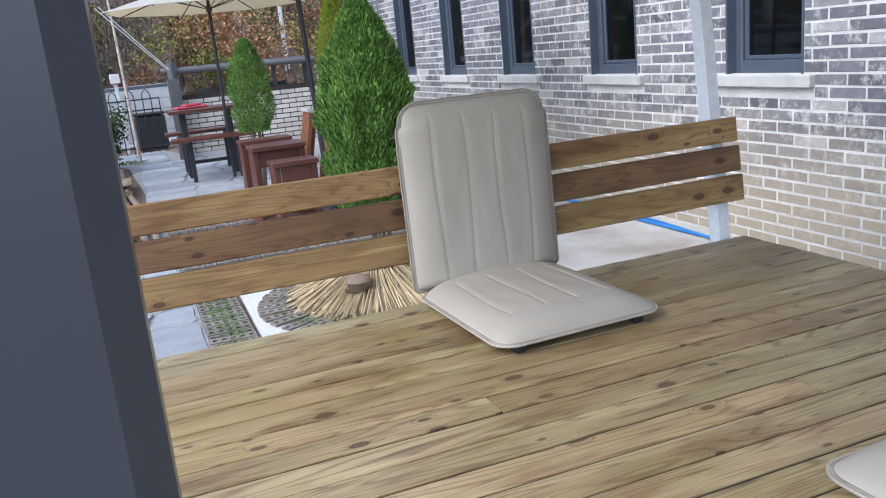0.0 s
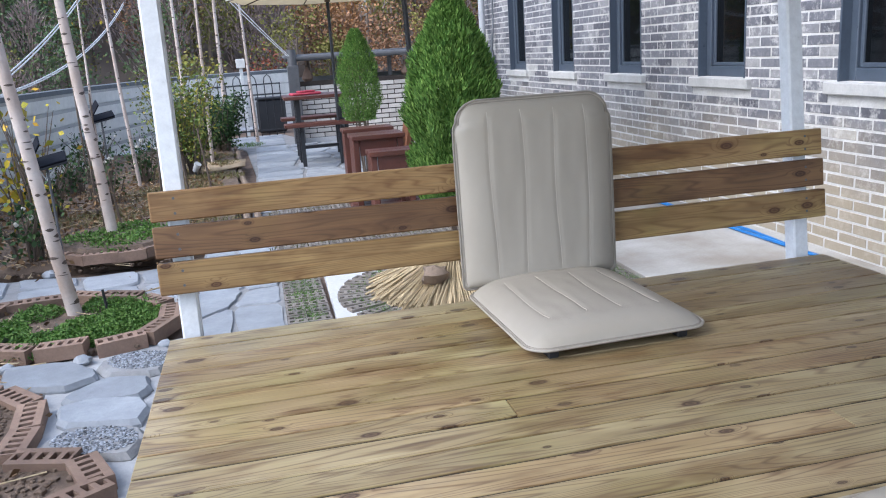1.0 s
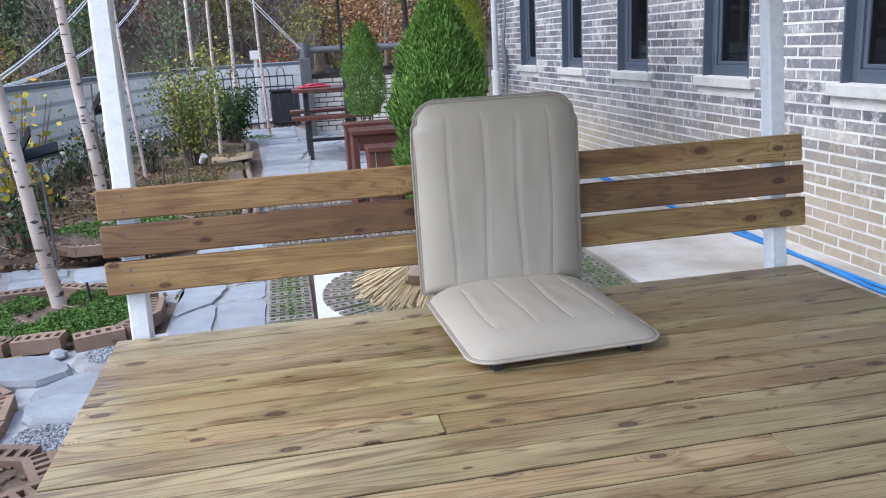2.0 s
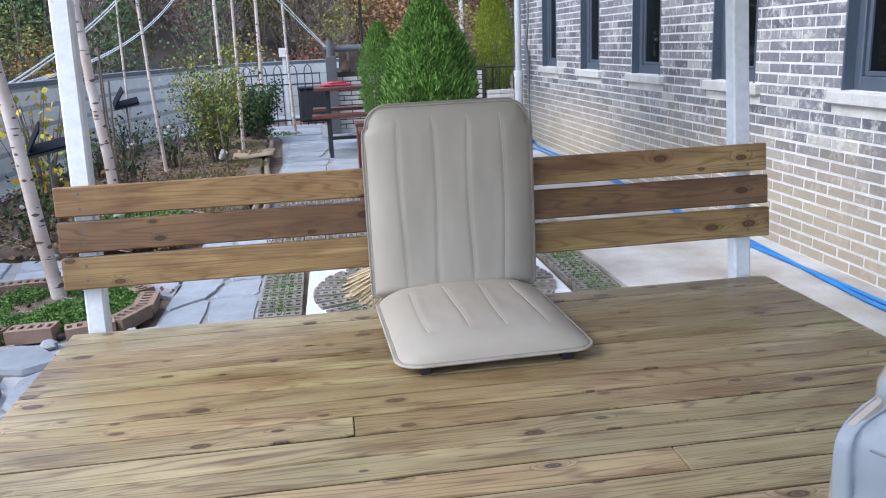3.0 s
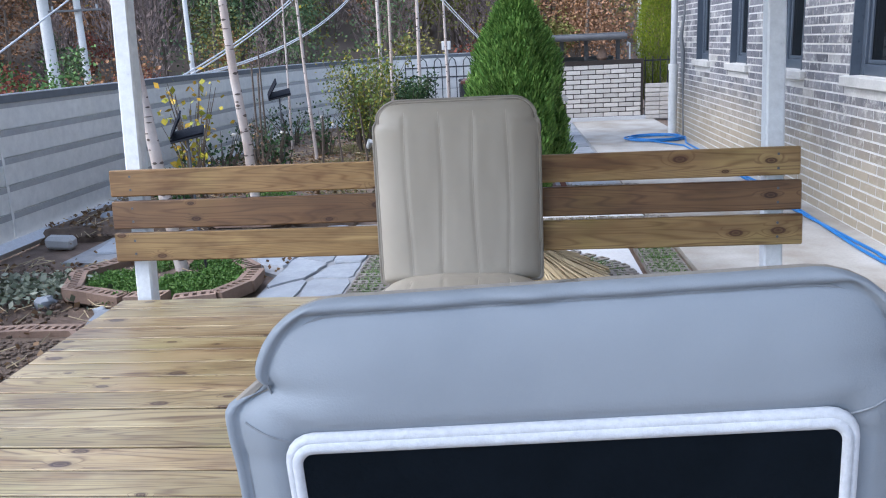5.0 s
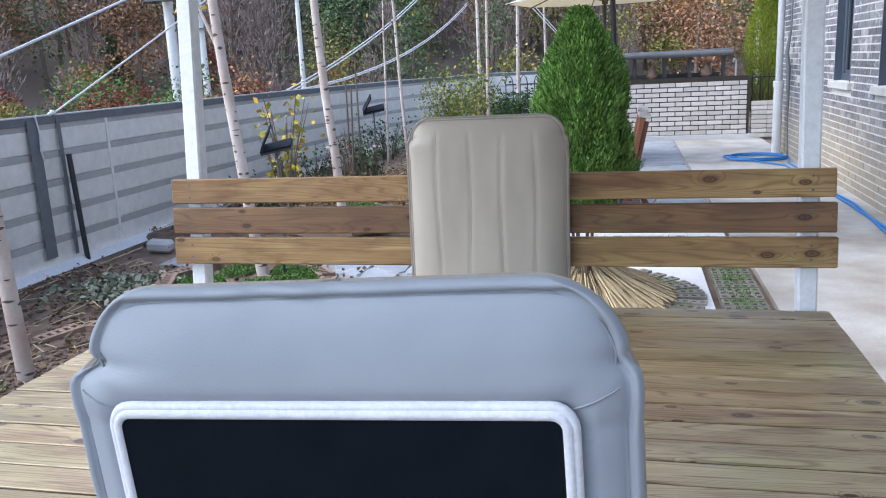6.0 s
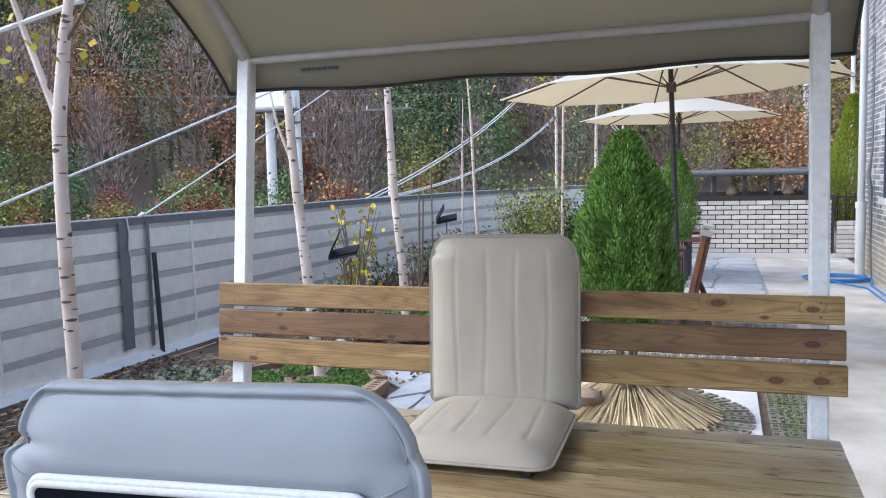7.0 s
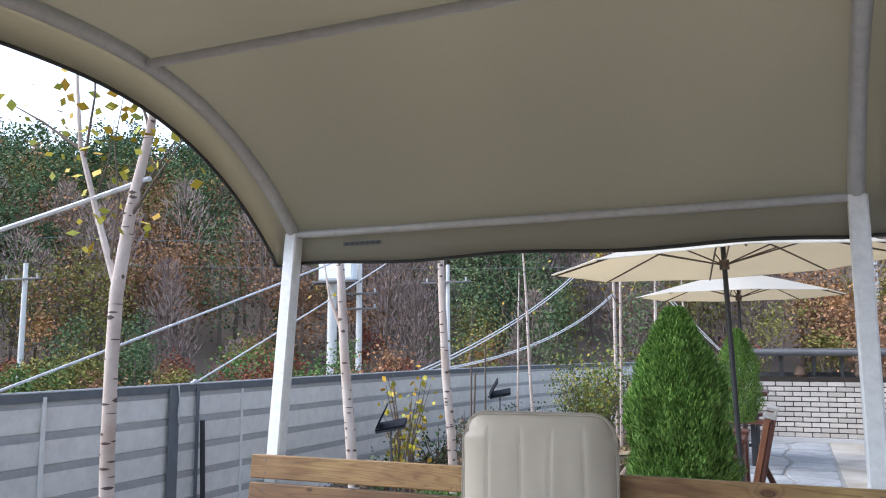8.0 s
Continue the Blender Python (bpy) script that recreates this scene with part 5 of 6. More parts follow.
for _ in range(1100):
    x, y = rg.gauss(-1.29, 0.17), rg.gauss(1.57, 0.13)
    g.leaf((x, y, rg.uniform(0.0, 0.055)), rg.uniform(0.018, 0.05), rg, 0.6)
single("withered_leaves", g, "withered", "heap of pale grey-green withered leaves lying on the soil", "leaves", "stuff")
g = Geo()
for i in range(5):
    y = 2.0 + i * 0.35
    g.box(-0.09, 0.09, -0.045, 0.045, 0, 0.08, 0.02, pose(-1.72 + 0.05 * math.sin(i), y + 0.6, -0.02, 4, 3, 25 * math.sin(i * 2)))
single("stone_blocks", g, "sill", "rough pale stone blocks lying along the fence", "rubble", "stuff")
for row in (0.0, 0.075):
    for i in range(46):
        t = i / 46
        x, y = 0.2 - row - 0.25 * t + 0.02 * math.sin(t * 9), 3.5 + 5.2 * t
        single("edging_log", Geo().tube([(x, y, 0.03), (x - 0.25 / 46 + 0.004 * math.cos(t * 9), y + 0.108, 0.034)], 0.026, 8), "rock", "short brown edging log along the garden bed", "edging", group="bed edging logs")
single("garden_stake", Geo().tube([(-0.5, 1.84, 0.0), (-0.51, 1.84, 0.13)], [0.009, 0.006], 6), "black_metal", "short black stake standing in the planter's grass", "stake")
g = Geo()
for _ in range(900):
    x, y = rg.uniform(-1.9, -0.35), rg.uniform(-1.4, 8.2)
    if x > -0.6 and 0.35 < y < 1.3 or 2.15 < y < 2.7:
        continue
    a, L, z = rg.uniform(0, 3.14), rg.uniform(0.03, 0.14), (0.068 if y > 2.8 else 0.022)
    g.tube([(x, y, z), (x + L * math.cos(a), y + L * math.sin(a), z + rg.uniform(0, 0.02))], 0.0025, 4)
single("dry_straw_litter", g, "straw", "pale dry straw and twigs scattered over the soil", "straw", "stuff")


# ---- birches ----
def birch(label, pts, radii, limbs, leaves, rnd, leaf_mat="autumn_leaf", leaf=0.042):
    tree = thing("birch_tree", label, "tree", "birches")
    part("trunk", Geo().tube(pts, radii, 12, False), "bark", tree, smooth=True)
    marks = Geo()
    for i in range(len(pts) - 1):
        a, c = Vector(pts[i]), Vector(pts[i + 1])
        for _ in range(int((c - a).length / 0.026)):
            t = rnd.random()
            p = a.lerp(c, t)
            r = radii[i] * (1 - t) + radii[i + 1] * t
            an = rnd.uniform(0, 6.283)
            wd, ht = rnd.uniform(0.25, 0.95), rnd.uniform(0.002, 0.012) * rnd.random() ** 0.5
            vs = []
            for k in range(5):
                b2 = an + (k / 4 - 0.5) * wd * 2
                hh = ht * math.sin(math.pi * k / 4) + 0.0008
                o = Vector((math.cos(b2), math.sin(b2), 0)) * (r * 1.03)
                vs += [p + o + Vector((0, 0, -hh)), p + o + Vector((0, 0, hh))]
            marks.add(vs, [(2 * k, 2 * k + 2, 2 * k + 3, 2 * k + 1) for k in range(4)])
    tagged(part("bark_scar_pattern", marks, "bark_mark", tree, "dark bark scars"), kind="stuff")
    tips = []
    for lp, lr in limbs:
        part("limb", Geo().tube(lp, [lr * (1 - 0.75 * i / (len(lp) - 1)) for i in range(len(lp))], 7, False), "bark" if lr > 0.011 else "twig", tree, smooth=True)
        tips += lp[1:]
    if leaves:
        g = Geo()
        for _ in range(leaves):
            q = Vector(rnd.choice(tips)) + Vector((rnd.gauss(0, 0.09), rnd.gauss(0, 0.09), rnd.gauss(0, 0.1)))
            g.leaf(q, leaf * rnd.uniform(0.7, 1.3), rnd, 0.2)
        part("leaves", g, leaf_mat, tree, "sparse yellow autumn leaves")
    return tree


rt = random.Random(21)
birch("slender white birch with forked trunk and few yellow leaves", [(-0.93, 0.36, 0), (-0.93, 0.345, 0.3), (-0.93, 0.33, 0.75), (-0.92, 0.32, 1.1), (-0.91, 0.32, 1.37), (-0.85, 0.315, 1.7), (-0.76, 0.31, 2.02), (-0.7, 0.3, 2.35), (-0.68, 0.3, 2.7)],
      [0.034, 0.031, 0.029, 0.027, 0.028, 0.024, 0.018, 0.012, 0.006],
      [([(-0.91, 0.32, 1.38), (-1.03, 0.32, 1.68), (-1.15, 0.32, 2.0), (-1.2, 0.33, 2.3), (-1.2, 0.34, 2.75)], 0.016), ([(-1.12, 0.32, 1.95), (-1.06, 0.3, 2.2), (-1.05, 0.28, 2.45)], 0.007), ([(-1.14, 0.32, 1.98), (-1.35, 0.3, 2.12), (-1.6, 0.3, 2.25)], 0.008),
       ([(-0.86, 0.315, 1.66), (-0.7, 0.3, 1.83), (-0.55, 0.28, 1.97)], 0.008), ([(-0.83, 0.315, 1.75), (-0.7, 0.34, 1.92), (-0.62, 0.36, 2.05)], 0.006), ([(-0.76, 0.31, 2.02), (-0.85, 0.3, 2.25), (-0.9, 0.3, 2.5)], 0.007), ([(-0.95, 0.32, 1.5), (-0.93, 0.33, 1.75), (-0.98, 0.34, 2.0), (-0.94, 0.34, 2.2)], 0.006), ([(-1.06, 0.32, 1.75), (-0.97, 0.3, 1.9), (-0.93, 0.29, 2.1)], 0.005)], 170, rt, leaf=0.05)
birch("white-barked birch standing in the round brick planter", [(-0.65, 1.88, 0), (-0.69, 1.88, 0.35), (-0.72, 1.87, 0.75), (-0.755, 1.87, 1.1), (-0.775, 1.87, 1.4), (-0.8, 1.87, 1.8), (-0.82, 1.88, 2.3)], [0.034, 0.031, 0.029, 0.027, 0.025, 0.02, 0.013],
      [([(-0.76, 1.87, 1.2), (-0.86, 1.87, 1.45), (-0.92, 1.87, 1.75)], 0.012), ([(-0.8, 1.87, 1.7), (-0.7, 1.9, 1.95), (-0.66, 1.9, 2.2)], 0.008)], 20, rt)
birch("white-barked birch rising from the garden bed", [(-0.69, 3.32, 0.05), (-0.71, 3.32, 0.5), (-0.745, 3.3, 0.95), (-0.77, 3.3, 1.45), (-0.79, 3.3, 2.0), (-0.8, 3.3, 2.6)], [0.035, 0.032, 0.03, 0.027, 0.022, 0.014],
      [([(-0.775, 3.3, 1.55), (-0.9, 3.3, 1.85), (-0.98, 3.3, 2.15)], 0.009), ([(-0.79, 3.3, 1.95), (-0.65, 3.3, 2.3)], 0.008)], 60, rt)
for x, y, h, lean, r, lv in ((-0.83, 5.75, 2.4, -0.12, 0.018, 14), (-0.25, 7.1, 2.5, 0.06, 0.02, 90), (-0.55, 8.4, 2.6, 0.0, 0.026, 60), (-0.12, 8.8, 2.5, 0.05, 0.028, 70), (-1.3, 6.6, 2.0, 0.05, 0.014, 10), (0.25, 9.2, 2.3, -0.05, 0.022, 30)):
    birch("thin young birch with a few yellow leaves in the garden bed", [(x, y, 0.04), (x + lean * 0.4, y, h * 0.4), (x + lean * 0.6, y, h * 0.7), (x + lean, y, h)], [r, r * 0.85, r * 0.7, r * 0.3],
          [([(x + lean * 0.6, y, h * 0.62), (x + lean - 0.2, y, h * 0.78), (x + lean - 0.28, y, h * 0.92)], r * 0.35), ([(x + lean * 0.65, y, h * 0.7), (x + lean + 0.18, y, h * 0.85), (x + lean + 0.22, y, h * 0.98)], r * 0.35)], lv, rt)


# ---- conifers ----
def conifer(label, x, y, z0, z1, w, mat, rnd, n):
    tree = thing("conifer", label, "tree")
    tr = Geo()
    for k in range(6):
        a = k * 1.05
        tr.tube([(x + 0.015 * math.cos(a), y + 0.015 * math.sin(a), 0), (x + 0.05 * math.cos(a), y + 0.05 * math.sin(a), z0), (x + 0.035 * math.cos(a), y + 0.035 * math.sin(a), (z0 + z1) / 2)], [0.009, 0.007, 0.003], 5)
    part("trunk", tr, "twig", tree)
    g = Geo()
    H = z1 - z0

    def radius(u):
        return w / 2 * min(1.0, (1.0 - u) * 2.1 + 0.05) ** 0.7 * (0.7 + 0.3 * min(1, u / 0.25))

    for k in range(n):
        u = rnd.random() ** 1.1
        a = rnd.uniform(0, 6.283)
        lump = 1 + 0.3 * noise.noise(Vector((math.cos(a) * 2.2, math.sin(a) * 2.2, u * 7 + x))) + 0.1 * noise.noise(Vector((math.cos(a) * 6, math.sin(a) * 6, u * 18)))
        inner = rnd.random() ** 0.4
        rr = radius(u) * lump * (0.45 + 0.55 * inner)
        base = Vector((x + rr * math.cos(a), y + rr * math.sin(a), z0 + H * u))
        # an upright fan of scale leaves
        out = Vector((math.cos(a), math.sin(a), 0))
        d = (out * rnd.uniform(0.3, 0.9) + Vector((rnd.gauss(0, 0.25), rnd.gauss(0, 0.25), rnd.uniform(0.7, 1.3)))).normalized()
        s = d.cross(out).normalized()
        s = (Matrix.Rotation(rnd.uniform(-1, 1), 3, d) @ s)
        L = w * rnd.uniform(0.03, 0.075)
        v = [base]
        for t, sw in ((0.35, 0.11), (0.7, 0.14), (1.0, 0.03)):
            v += [base + d * L * t + s * L * sw * rnd.uniform(0.6, 1.2), base + d * L * t - s * L * sw * rnd.uniform(0.6, 1.2)]
        g.add(v, [(0, 1, 2), (1, 3, 4, 2), (3, 5, 6, 4)])
    part("crown", g, mat, tree)
    return tree


conifer("dense bright green cone-shaped conifer growing out of the straw bed", 1.11, 1.5, 0.42, 1.30, 0.415, "cypress", rt, 76000)
conifer("small green cone-shaped conifer on the stone patio", 1.14, 5.0, 0.54, 1.29, 0.35, "cypress", rt, 22000)
conifer("golden-green columnar conifer by the downpipe", 3.1, 9.6, 0.2, 2.05, 0.52, "cypress_yellow", rt, 30000)


# ---- shrubs ----
def shrub(label, x, y, z0, h, w, mat, rnd, stems_n, leaves, size, blooms=0):
    sh = thing("shrub", label, "shrub")
    g, lf = Geo(), Geo()
    for _ in range(stems_n):
        a = rnd.uniform(0, 6.283)
        q = w / 2 * rnd.uniform(0.25, 1.0)
        hh = h * rnd.uniform(0.6, 1.0)
        p0 = Vector((x + 0.06 * math.cos(a), y + 0.06 * math.sin(a), z0))
        p1 = Vector((x + q * 0.5 * math.cos(a), y + q * 0.5 * math.sin(a), z0 + hh * 0.5))
        p2 = Vector((x + q * math.cos(a) + rnd.gauss(0, 0.04), y + q * math.sin(a), z0 + hh))
        g.tube([p0, p1, p2], [0.008, 0.006, 0.002], 5, False)
        for _ in range(leaves // stems_n):
            t = rnd.uniform(0.3, 1.05)
            p = p0.lerp(p1, t * 2) if t < 0.5 else p1.lerp(p2, t * 2 - 1)
            lf.leaf(p + Vector((rnd.gauss(0, 0.05), rnd.gauss(0, 0.05), rnd.gauss(0, 0.05))), size * rnd.uniform(0.6, 1.3), rnd, 0.1)
    tagged(part("stem_tangle", g, "twig", sh), kind="stuff")
    tagged(part("foliage", lf, mat, sh), kind="stuff")
    for _ in range(blooms):
        a = rnd.uniform(0, 6.283)
        q = w * 0.4 * rnd.random()
        b = Geo().blob((x + q * math.cos(a), y + q * math.sin(a), z0 + h * rnd.uniform(0.55, 0.9)), rnd.uniform(0.012, 0.02), rnd, 0.8, 5, 7, 0.5)
        part("bloom", b, "parasol_top", sh, "faded white rose bloom", True)
    return sh


shrub("open leggy rose bush with yellow-green autumn leaves", -0.4, 6.15, 0.04, 1.02, 0.84, "olive_leaf", rt, 24, 2700, 0.034)
shrub("open leggy bush with yellowing leaves", -0.52, 7.3, 0.04, 1.05, 0.9, "olive_leaf", rt, 18, 1300, 0.045)
shrub("round dark green box shrub near the gate", -0.16, 8.2, 0.02, 0.72, 0.6, "rose_leaf", rt, 26, 2600, 0.04)
shrub("round dark green box shrub near the gate", -0.35, 8.6, 0.02, 0.62, 0.6, "rose_leaf", rt, 26, 2400, 0.04)
shrub("young shrub with large yellow leaves beside the fence", -1.1, 3.35, 0.02, 0.92, 0.42, "autumn_leaf", rt, 12, 130, 0.05)
shrub("young shrub with large yellow leaves beside the fence", -1.35, 3.9, 0.02, 0.95, 0.35, "autumn_leaf", rt, 8, 90, 0.06)
for x, y, h, w in ((-0.95, 4.9, 0.5, 0.6), (-1.3, 4.4, 0.5, 0.55), (-0.8, 6.0, 0.5, 0.6), (-1.35, 5.6, 0.45, 0.6), (-1.1, 3.0, 0.4, 0.45), (-1.4, 7.0, 0.5, 0.7), (-0.7, 7.2, 0.45, 0.6)):
    shrub("low dark rose bush with thin stems and a few white blooms", x, y, 0.02, h, w, "rose_leaf", rt, 16, 300, 0.036, 3)
for x, y, h in ((-0.88, 4.15, 0.95), (-0.95, 4.3, 1.0), (-0.55, 4.8, 0.55), (-0.3, 4.5, 0.5), (-0.15, 4.85, 0.6), (-1.15, 5.2, 1.2)):
    single("garden_stake", Geo().tube([(x, y, 0.03), (x + rt.uniform(-0.06, 0.06), y, h)], [0.01, 0.007], 6), "twig", "thin brown sapling stake in the garden bed", "stake", group="garden stakes")
shrub("dead brown stalks in the bed", -0.75, 3.7, 0.03, 0.7, 0.3, "fallen", rt, 8, 60, 0.035)


# ---- solar garden lamps ----
def solar_lamp(x, y, z, turn):
    lamp = thing("solar_lamp", "small black solar garden lamp with two tilted panels on a stake", "lamp", "solar lamps")
    part("stake", Geo().tube([(0, 0, 0), (0, 0, z - 0.04)], 0.008, 6), "steel_dark", lamp)
    part("panel", Geo().box(-0.1, 0.1, -0.05, 0.05, -0.006, 0.006, 0.002, pose(0.0, 0, z, 0, -12, 0)), "solar", lamp)
    part("panel", Geo().box(-0.075, 0.075, -0.05, 0.05, -0.005, 0.005, 0.002, pose(-0.055, 0.0, z + 0.06, 0, -62, 0)), "solar", lamp)
    part("lamp_head", Geo().box(-0.1, 0.1, -0.05, 0.05, -0.013, 0.0, 0.003, pose(0.0, 0, z - 0.008, 0, -12, 0)), "black_metal", lamp)
    part("bracket", Geo().tube([(-0.05, 0, z - 0.02), (-0.01, 0, z - 0.1), (0.05, 0, z - 0.02)], 0.006, 5), "pvc", lamp)
    for ch in lamp.children:
        if ch.name.startswith(("panel", "lamp_head")):
            ch.matrix_basis = pose(0, 0, z, 24, 0, 0) @ pose(0, 0, -z)
    lamp.matrix_basis = pose(x, y, 0.02, 0, 0, turn)


solar_lamp(-0.83, 2.6, 0.64, 15)
solar_lamp(-0.95, 5.05, 0.72, 20)
spot = thing("spot_lamp", "small white garden spotlight lying tilted on the bed", "lamp")
part("head", Geo().tube([(-0.36, 6.0, 0.12), (-0.32, 5.97, 0.19)], [0.024, 0.034], 10), "pvc", spot, smooth=True)
part("stake", Geo().tube([(-0.35, 5.99, 0.03), (-0.35, 5.99, 0.15)], 0.008, 6), "black_metal", spot)


# ---- parasols ----
def parasol(label, x, y, r, ze, za, vent, pole_mat="black_metal", tilt=0, lean=0):
    um = thing("parasol", label, "parasol", "garden parasols")
    part("pole", Geo().tube([(0, 0, 0), (0, 0, za + 0.04)], 0.016, 10), pole_mat, um, smooth=True)
    n = 8
    vs, fs = [(0, 0, za)], []
    R = 5
    for k in range(1, R + 1):
        t = k / R
        for i in range(n * 4):
            a = 2 * math.pi * i / (n * 4)
            f = (i % 4) / 4
            pinch = 1 - 0.05 * math.sin(math.pi * f) * t
            rad = r * t * (math.cos(math.pi / n) / math.cos((f - 0.5) * 2 * math.pi / n) * 0.5 + 0.5) * pinch
            vs.append((rad * math.cos(a), rad * math.sin(a), za - (za - ze) * (t ** 1.15) - 0.03 * math.sin(math.pi * f) * t * (1 - t)))
    m4 = n * 4
    fs += [(0, 1 + i, 1 + (i + 1) % m4) for i in range(m4)]
    for k in range(R - 1):
        for i in range(m4):
            a, c = 1 + k * m4 + i, 1 + k * m4 + (i + 1) % m4
            fs.append((a, a + m4, c + m4, c))
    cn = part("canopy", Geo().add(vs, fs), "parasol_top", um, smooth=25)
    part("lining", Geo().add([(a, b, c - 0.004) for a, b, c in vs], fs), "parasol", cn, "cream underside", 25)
    last = vs[1 + (R - 1) * m4:]
    part("valance", Geo().loop_tube(last, 0.004, 5), "parasol_top", um)
    for i in range(n):
        a = 2 * math.pi * i / n
        tip = Vector((r * 0.98 * math.cos(a), r * 0.98 * math.sin(a), ze - 0.008))
        mid = Vector((r * 0.5 * math.cos(a), r * 0.5 * math.sin(a), za - (za - ze) * 0.45 - 0.012))
        rib = part("rib", Geo().tube([(0, 0, za - 0.015), mid, tip], 0.006, 5), "twig", um)
        part("strut", Geo().tube([(0.01 * math.cos(a), 0.01 * math.sin(a), za - 0.26), mid], 0.005, 5), "twig", rib)
    part("hub", Geo().tube([(0, 0, za - 0.29), (0, 0, za - 0.23)], 0.03, 8), "twig", um)
    if vent:
        vv = [(0, 0, za + 0.1)] + [(0.3 * r * math.cos(2 * math.pi * i / 8), 0.3 * r * math.sin(2 * math.pi * i / 8), za + 0.005) for i in range(8)]
        vt = part("vent", Geo().add(vv, [(0, 1 + i, 1 + (i + 1) % 8) for i in range(8)]), "parasol_top", cn)
        vt.modifiers.new("thickness", "SOLIDIFY").thickness = 0.002
    um.matrix_basis = pose(x, y, 0, tilt, lean, 10)
    return um


parasol("cream cloth parasol with dark wooden ribs open over the patio", 1.268, 3.1, 1.06, 1.65, 1.91, False, lean=-2)
parasol("off-white parasol with a small vent cap open over the patio", 1.085, 6.5, 0.995, 1.665, 1.905, True)


# ---- patio furniture ----
def picnic_table(x0, x1, y, label):
    t = thing("picnic_table", label, "table")
    for k in range(3):
        part("top_board", Geo().box(x0, x1, y - 0.3 + k * 0.2, y - 0.105 + k * 0.2, 0.67, 0.705, 0.004), "red_wood", t)
    for x in (x0 + 0.14, x1 - 0.14):
        for dy in (-0.12, 0.12):
            part("leg", Geo().box(x - 0.025, x + 0.025, y + dy - 0.025, y + dy + 0.025, 0, 0.669, 0.004), "black_metal", t)
        part("cross_bar", Geo().box(x - 0.02, x + 0.02, y - 0.52, y + 0.52, 0.37, 0.409, 0.003), "black_metal", t)
        for dy in (-0.5, 0.5):
            part("foot", Geo().box(x - 0.02, x + 0.02, y + dy - 0.02, y + dy + 0.02, 0.0, 0.369, 0.003), "black_metal", t)
    for dy in (-0.5, 0.5):
        part("bench_board", Geo().box(x0 - 0.03, x1 + 0.03, y + dy - 0.12, y + dy + 0.12, 0.41, 0.445, 0.004), "red_wood", t)
    part("stretcher", Geo().box(x0 + 0.166, x1 - 0.166, y - 0.02, y + 0.02, 0.13, 0.165, 0.003), "black_metal", t)
    return t


picnic_table(0.56, 1.3, 6.98, "dark picnic table with attached benches under the parasol")
single("folded_cloth", Geo().box(-0.16, 0.16, -0.09, 0.09, 0, 0.025, 0.01, pose(0.8, 6.98, 0.706, 0, 0, 10)).box(-0.08, 0.1, -0.06, 0.06, 0.025, 0.045, 0.01, pose(0.8, 6.98, 0.706, 0, 0, 25)), "red_cloth", "pink folded cloth lying on the picnic table", "cloth")


def low_bench(x0, x1, y, d, h, label):
    t = thing("low_bench", label, "bench", "red wooden patio set")
    for k in range(2):
        part("seat_board", Geo().box(x0, x1, y - d / 2 + k * d / 2, y - 0.006 + k * d / 2, h - 0.03, h, 0.004), "red_wood", t)
    for x in (x0 + 0.03, x1 - 0.03):
        part("end_panel", Geo().box(x - 0.02, x + 0.02, y - d * 0.4, y + d * 0.4, 0.06, h - 0.031, 0.004), "red_wood", t)
    part("apron", Geo().box(x0 + 0.055, x1 - 0.055, y - d * 0.38, y - d * 0.3, h - 0.14, h - 0.031, 0.003), "red_wood", t)
    return t


dk = thing("patio_platform", "low red-brown wooden platform under the bench set", "platform")
for k in range(9):
    part("board", Geo().box(0.86, 1.4, 3.2 + k * 0.125, 3.318 + k * 0.125, 0.0, 0.058, 0.003), "red_wood", dk)
low_bench(0.95, 1.25, 3.36, 0.24, 0.47, "red-brown stained low wooden bench")
low_bench(0.88, 1.25, 3.72, 0.3, 0.55, "red-brown stained wooden table between two benches")
low_bench(0.87, 1.25, 4.14, 0.22, 0.56, "red-brown stained wooden bench at the far side of the table")
for y in (3.42, 4.1):
    rest = thing("slanted_backrest", "slanted red-brown wooden backrest panel with a pale cap", "backrest", "red wooden patio set")
    part("panel", Geo().box(-0.018, 0.018, -0.11, 0.11, 0, 0.55, 0.004, pose(1.29, y, 0.17, 0, 12, 0)), "orange_wood", rest)
    part("stile", Geo().box(0.0185, 0.045, -0.1, -0.06, 0, 0.53, 0.003, pose(1.29, y, 0.17, 0, 12, 0)), "red_wood", rest)
    part("cap", Geo().box(-0.03, 0.05, -0.125, 0.125, 0.551, 0.575, 0.004, pose(1.29, y, 0.17, 0, 12, 0)), "sill", rest, "pale weathered cap")
    part("strut", Geo().box(-0.018, 0.018, -0.03, 0.03, 0, 0.3, 0.003, pose(1.46, y, 0.06, 0, -24, 0)), "red_wood", rest)

# ---- brick barbecue wall and its shelter ----
bw = thing("brick_wall", "waist-high wall of cream bricks with dark joints across the patio", "wall", kind="structure")
BW = (0.74, 2.84, 8.98, 0.79)
part("core", Geo().box(BW[0] + 0.01, BW[1] - 0.01, BW[2] + 0.012, BW[2] + 0.15, 0.0, BW[3] - 0.004), "dark_mortar", bw)
part("footing", Geo().box(BW[0], BW[1] + 0.02, BW[2] - 0.02, BW[2] + 0.16, -0.02, 0.05, 0.004), "white_slab", bw)
cb = [Geo().box(0, 0.186, -0.005, 0.09, 0, 0.05, 0.004).mesh("brick", "cream_brick"), Geo().box(0, 0.09, -0.005, 0.09, 0, 0.05, 0.004).mesh("brick", "cream_brick")]
rows_b = int((BW[3] - 0.05) / 0.062)
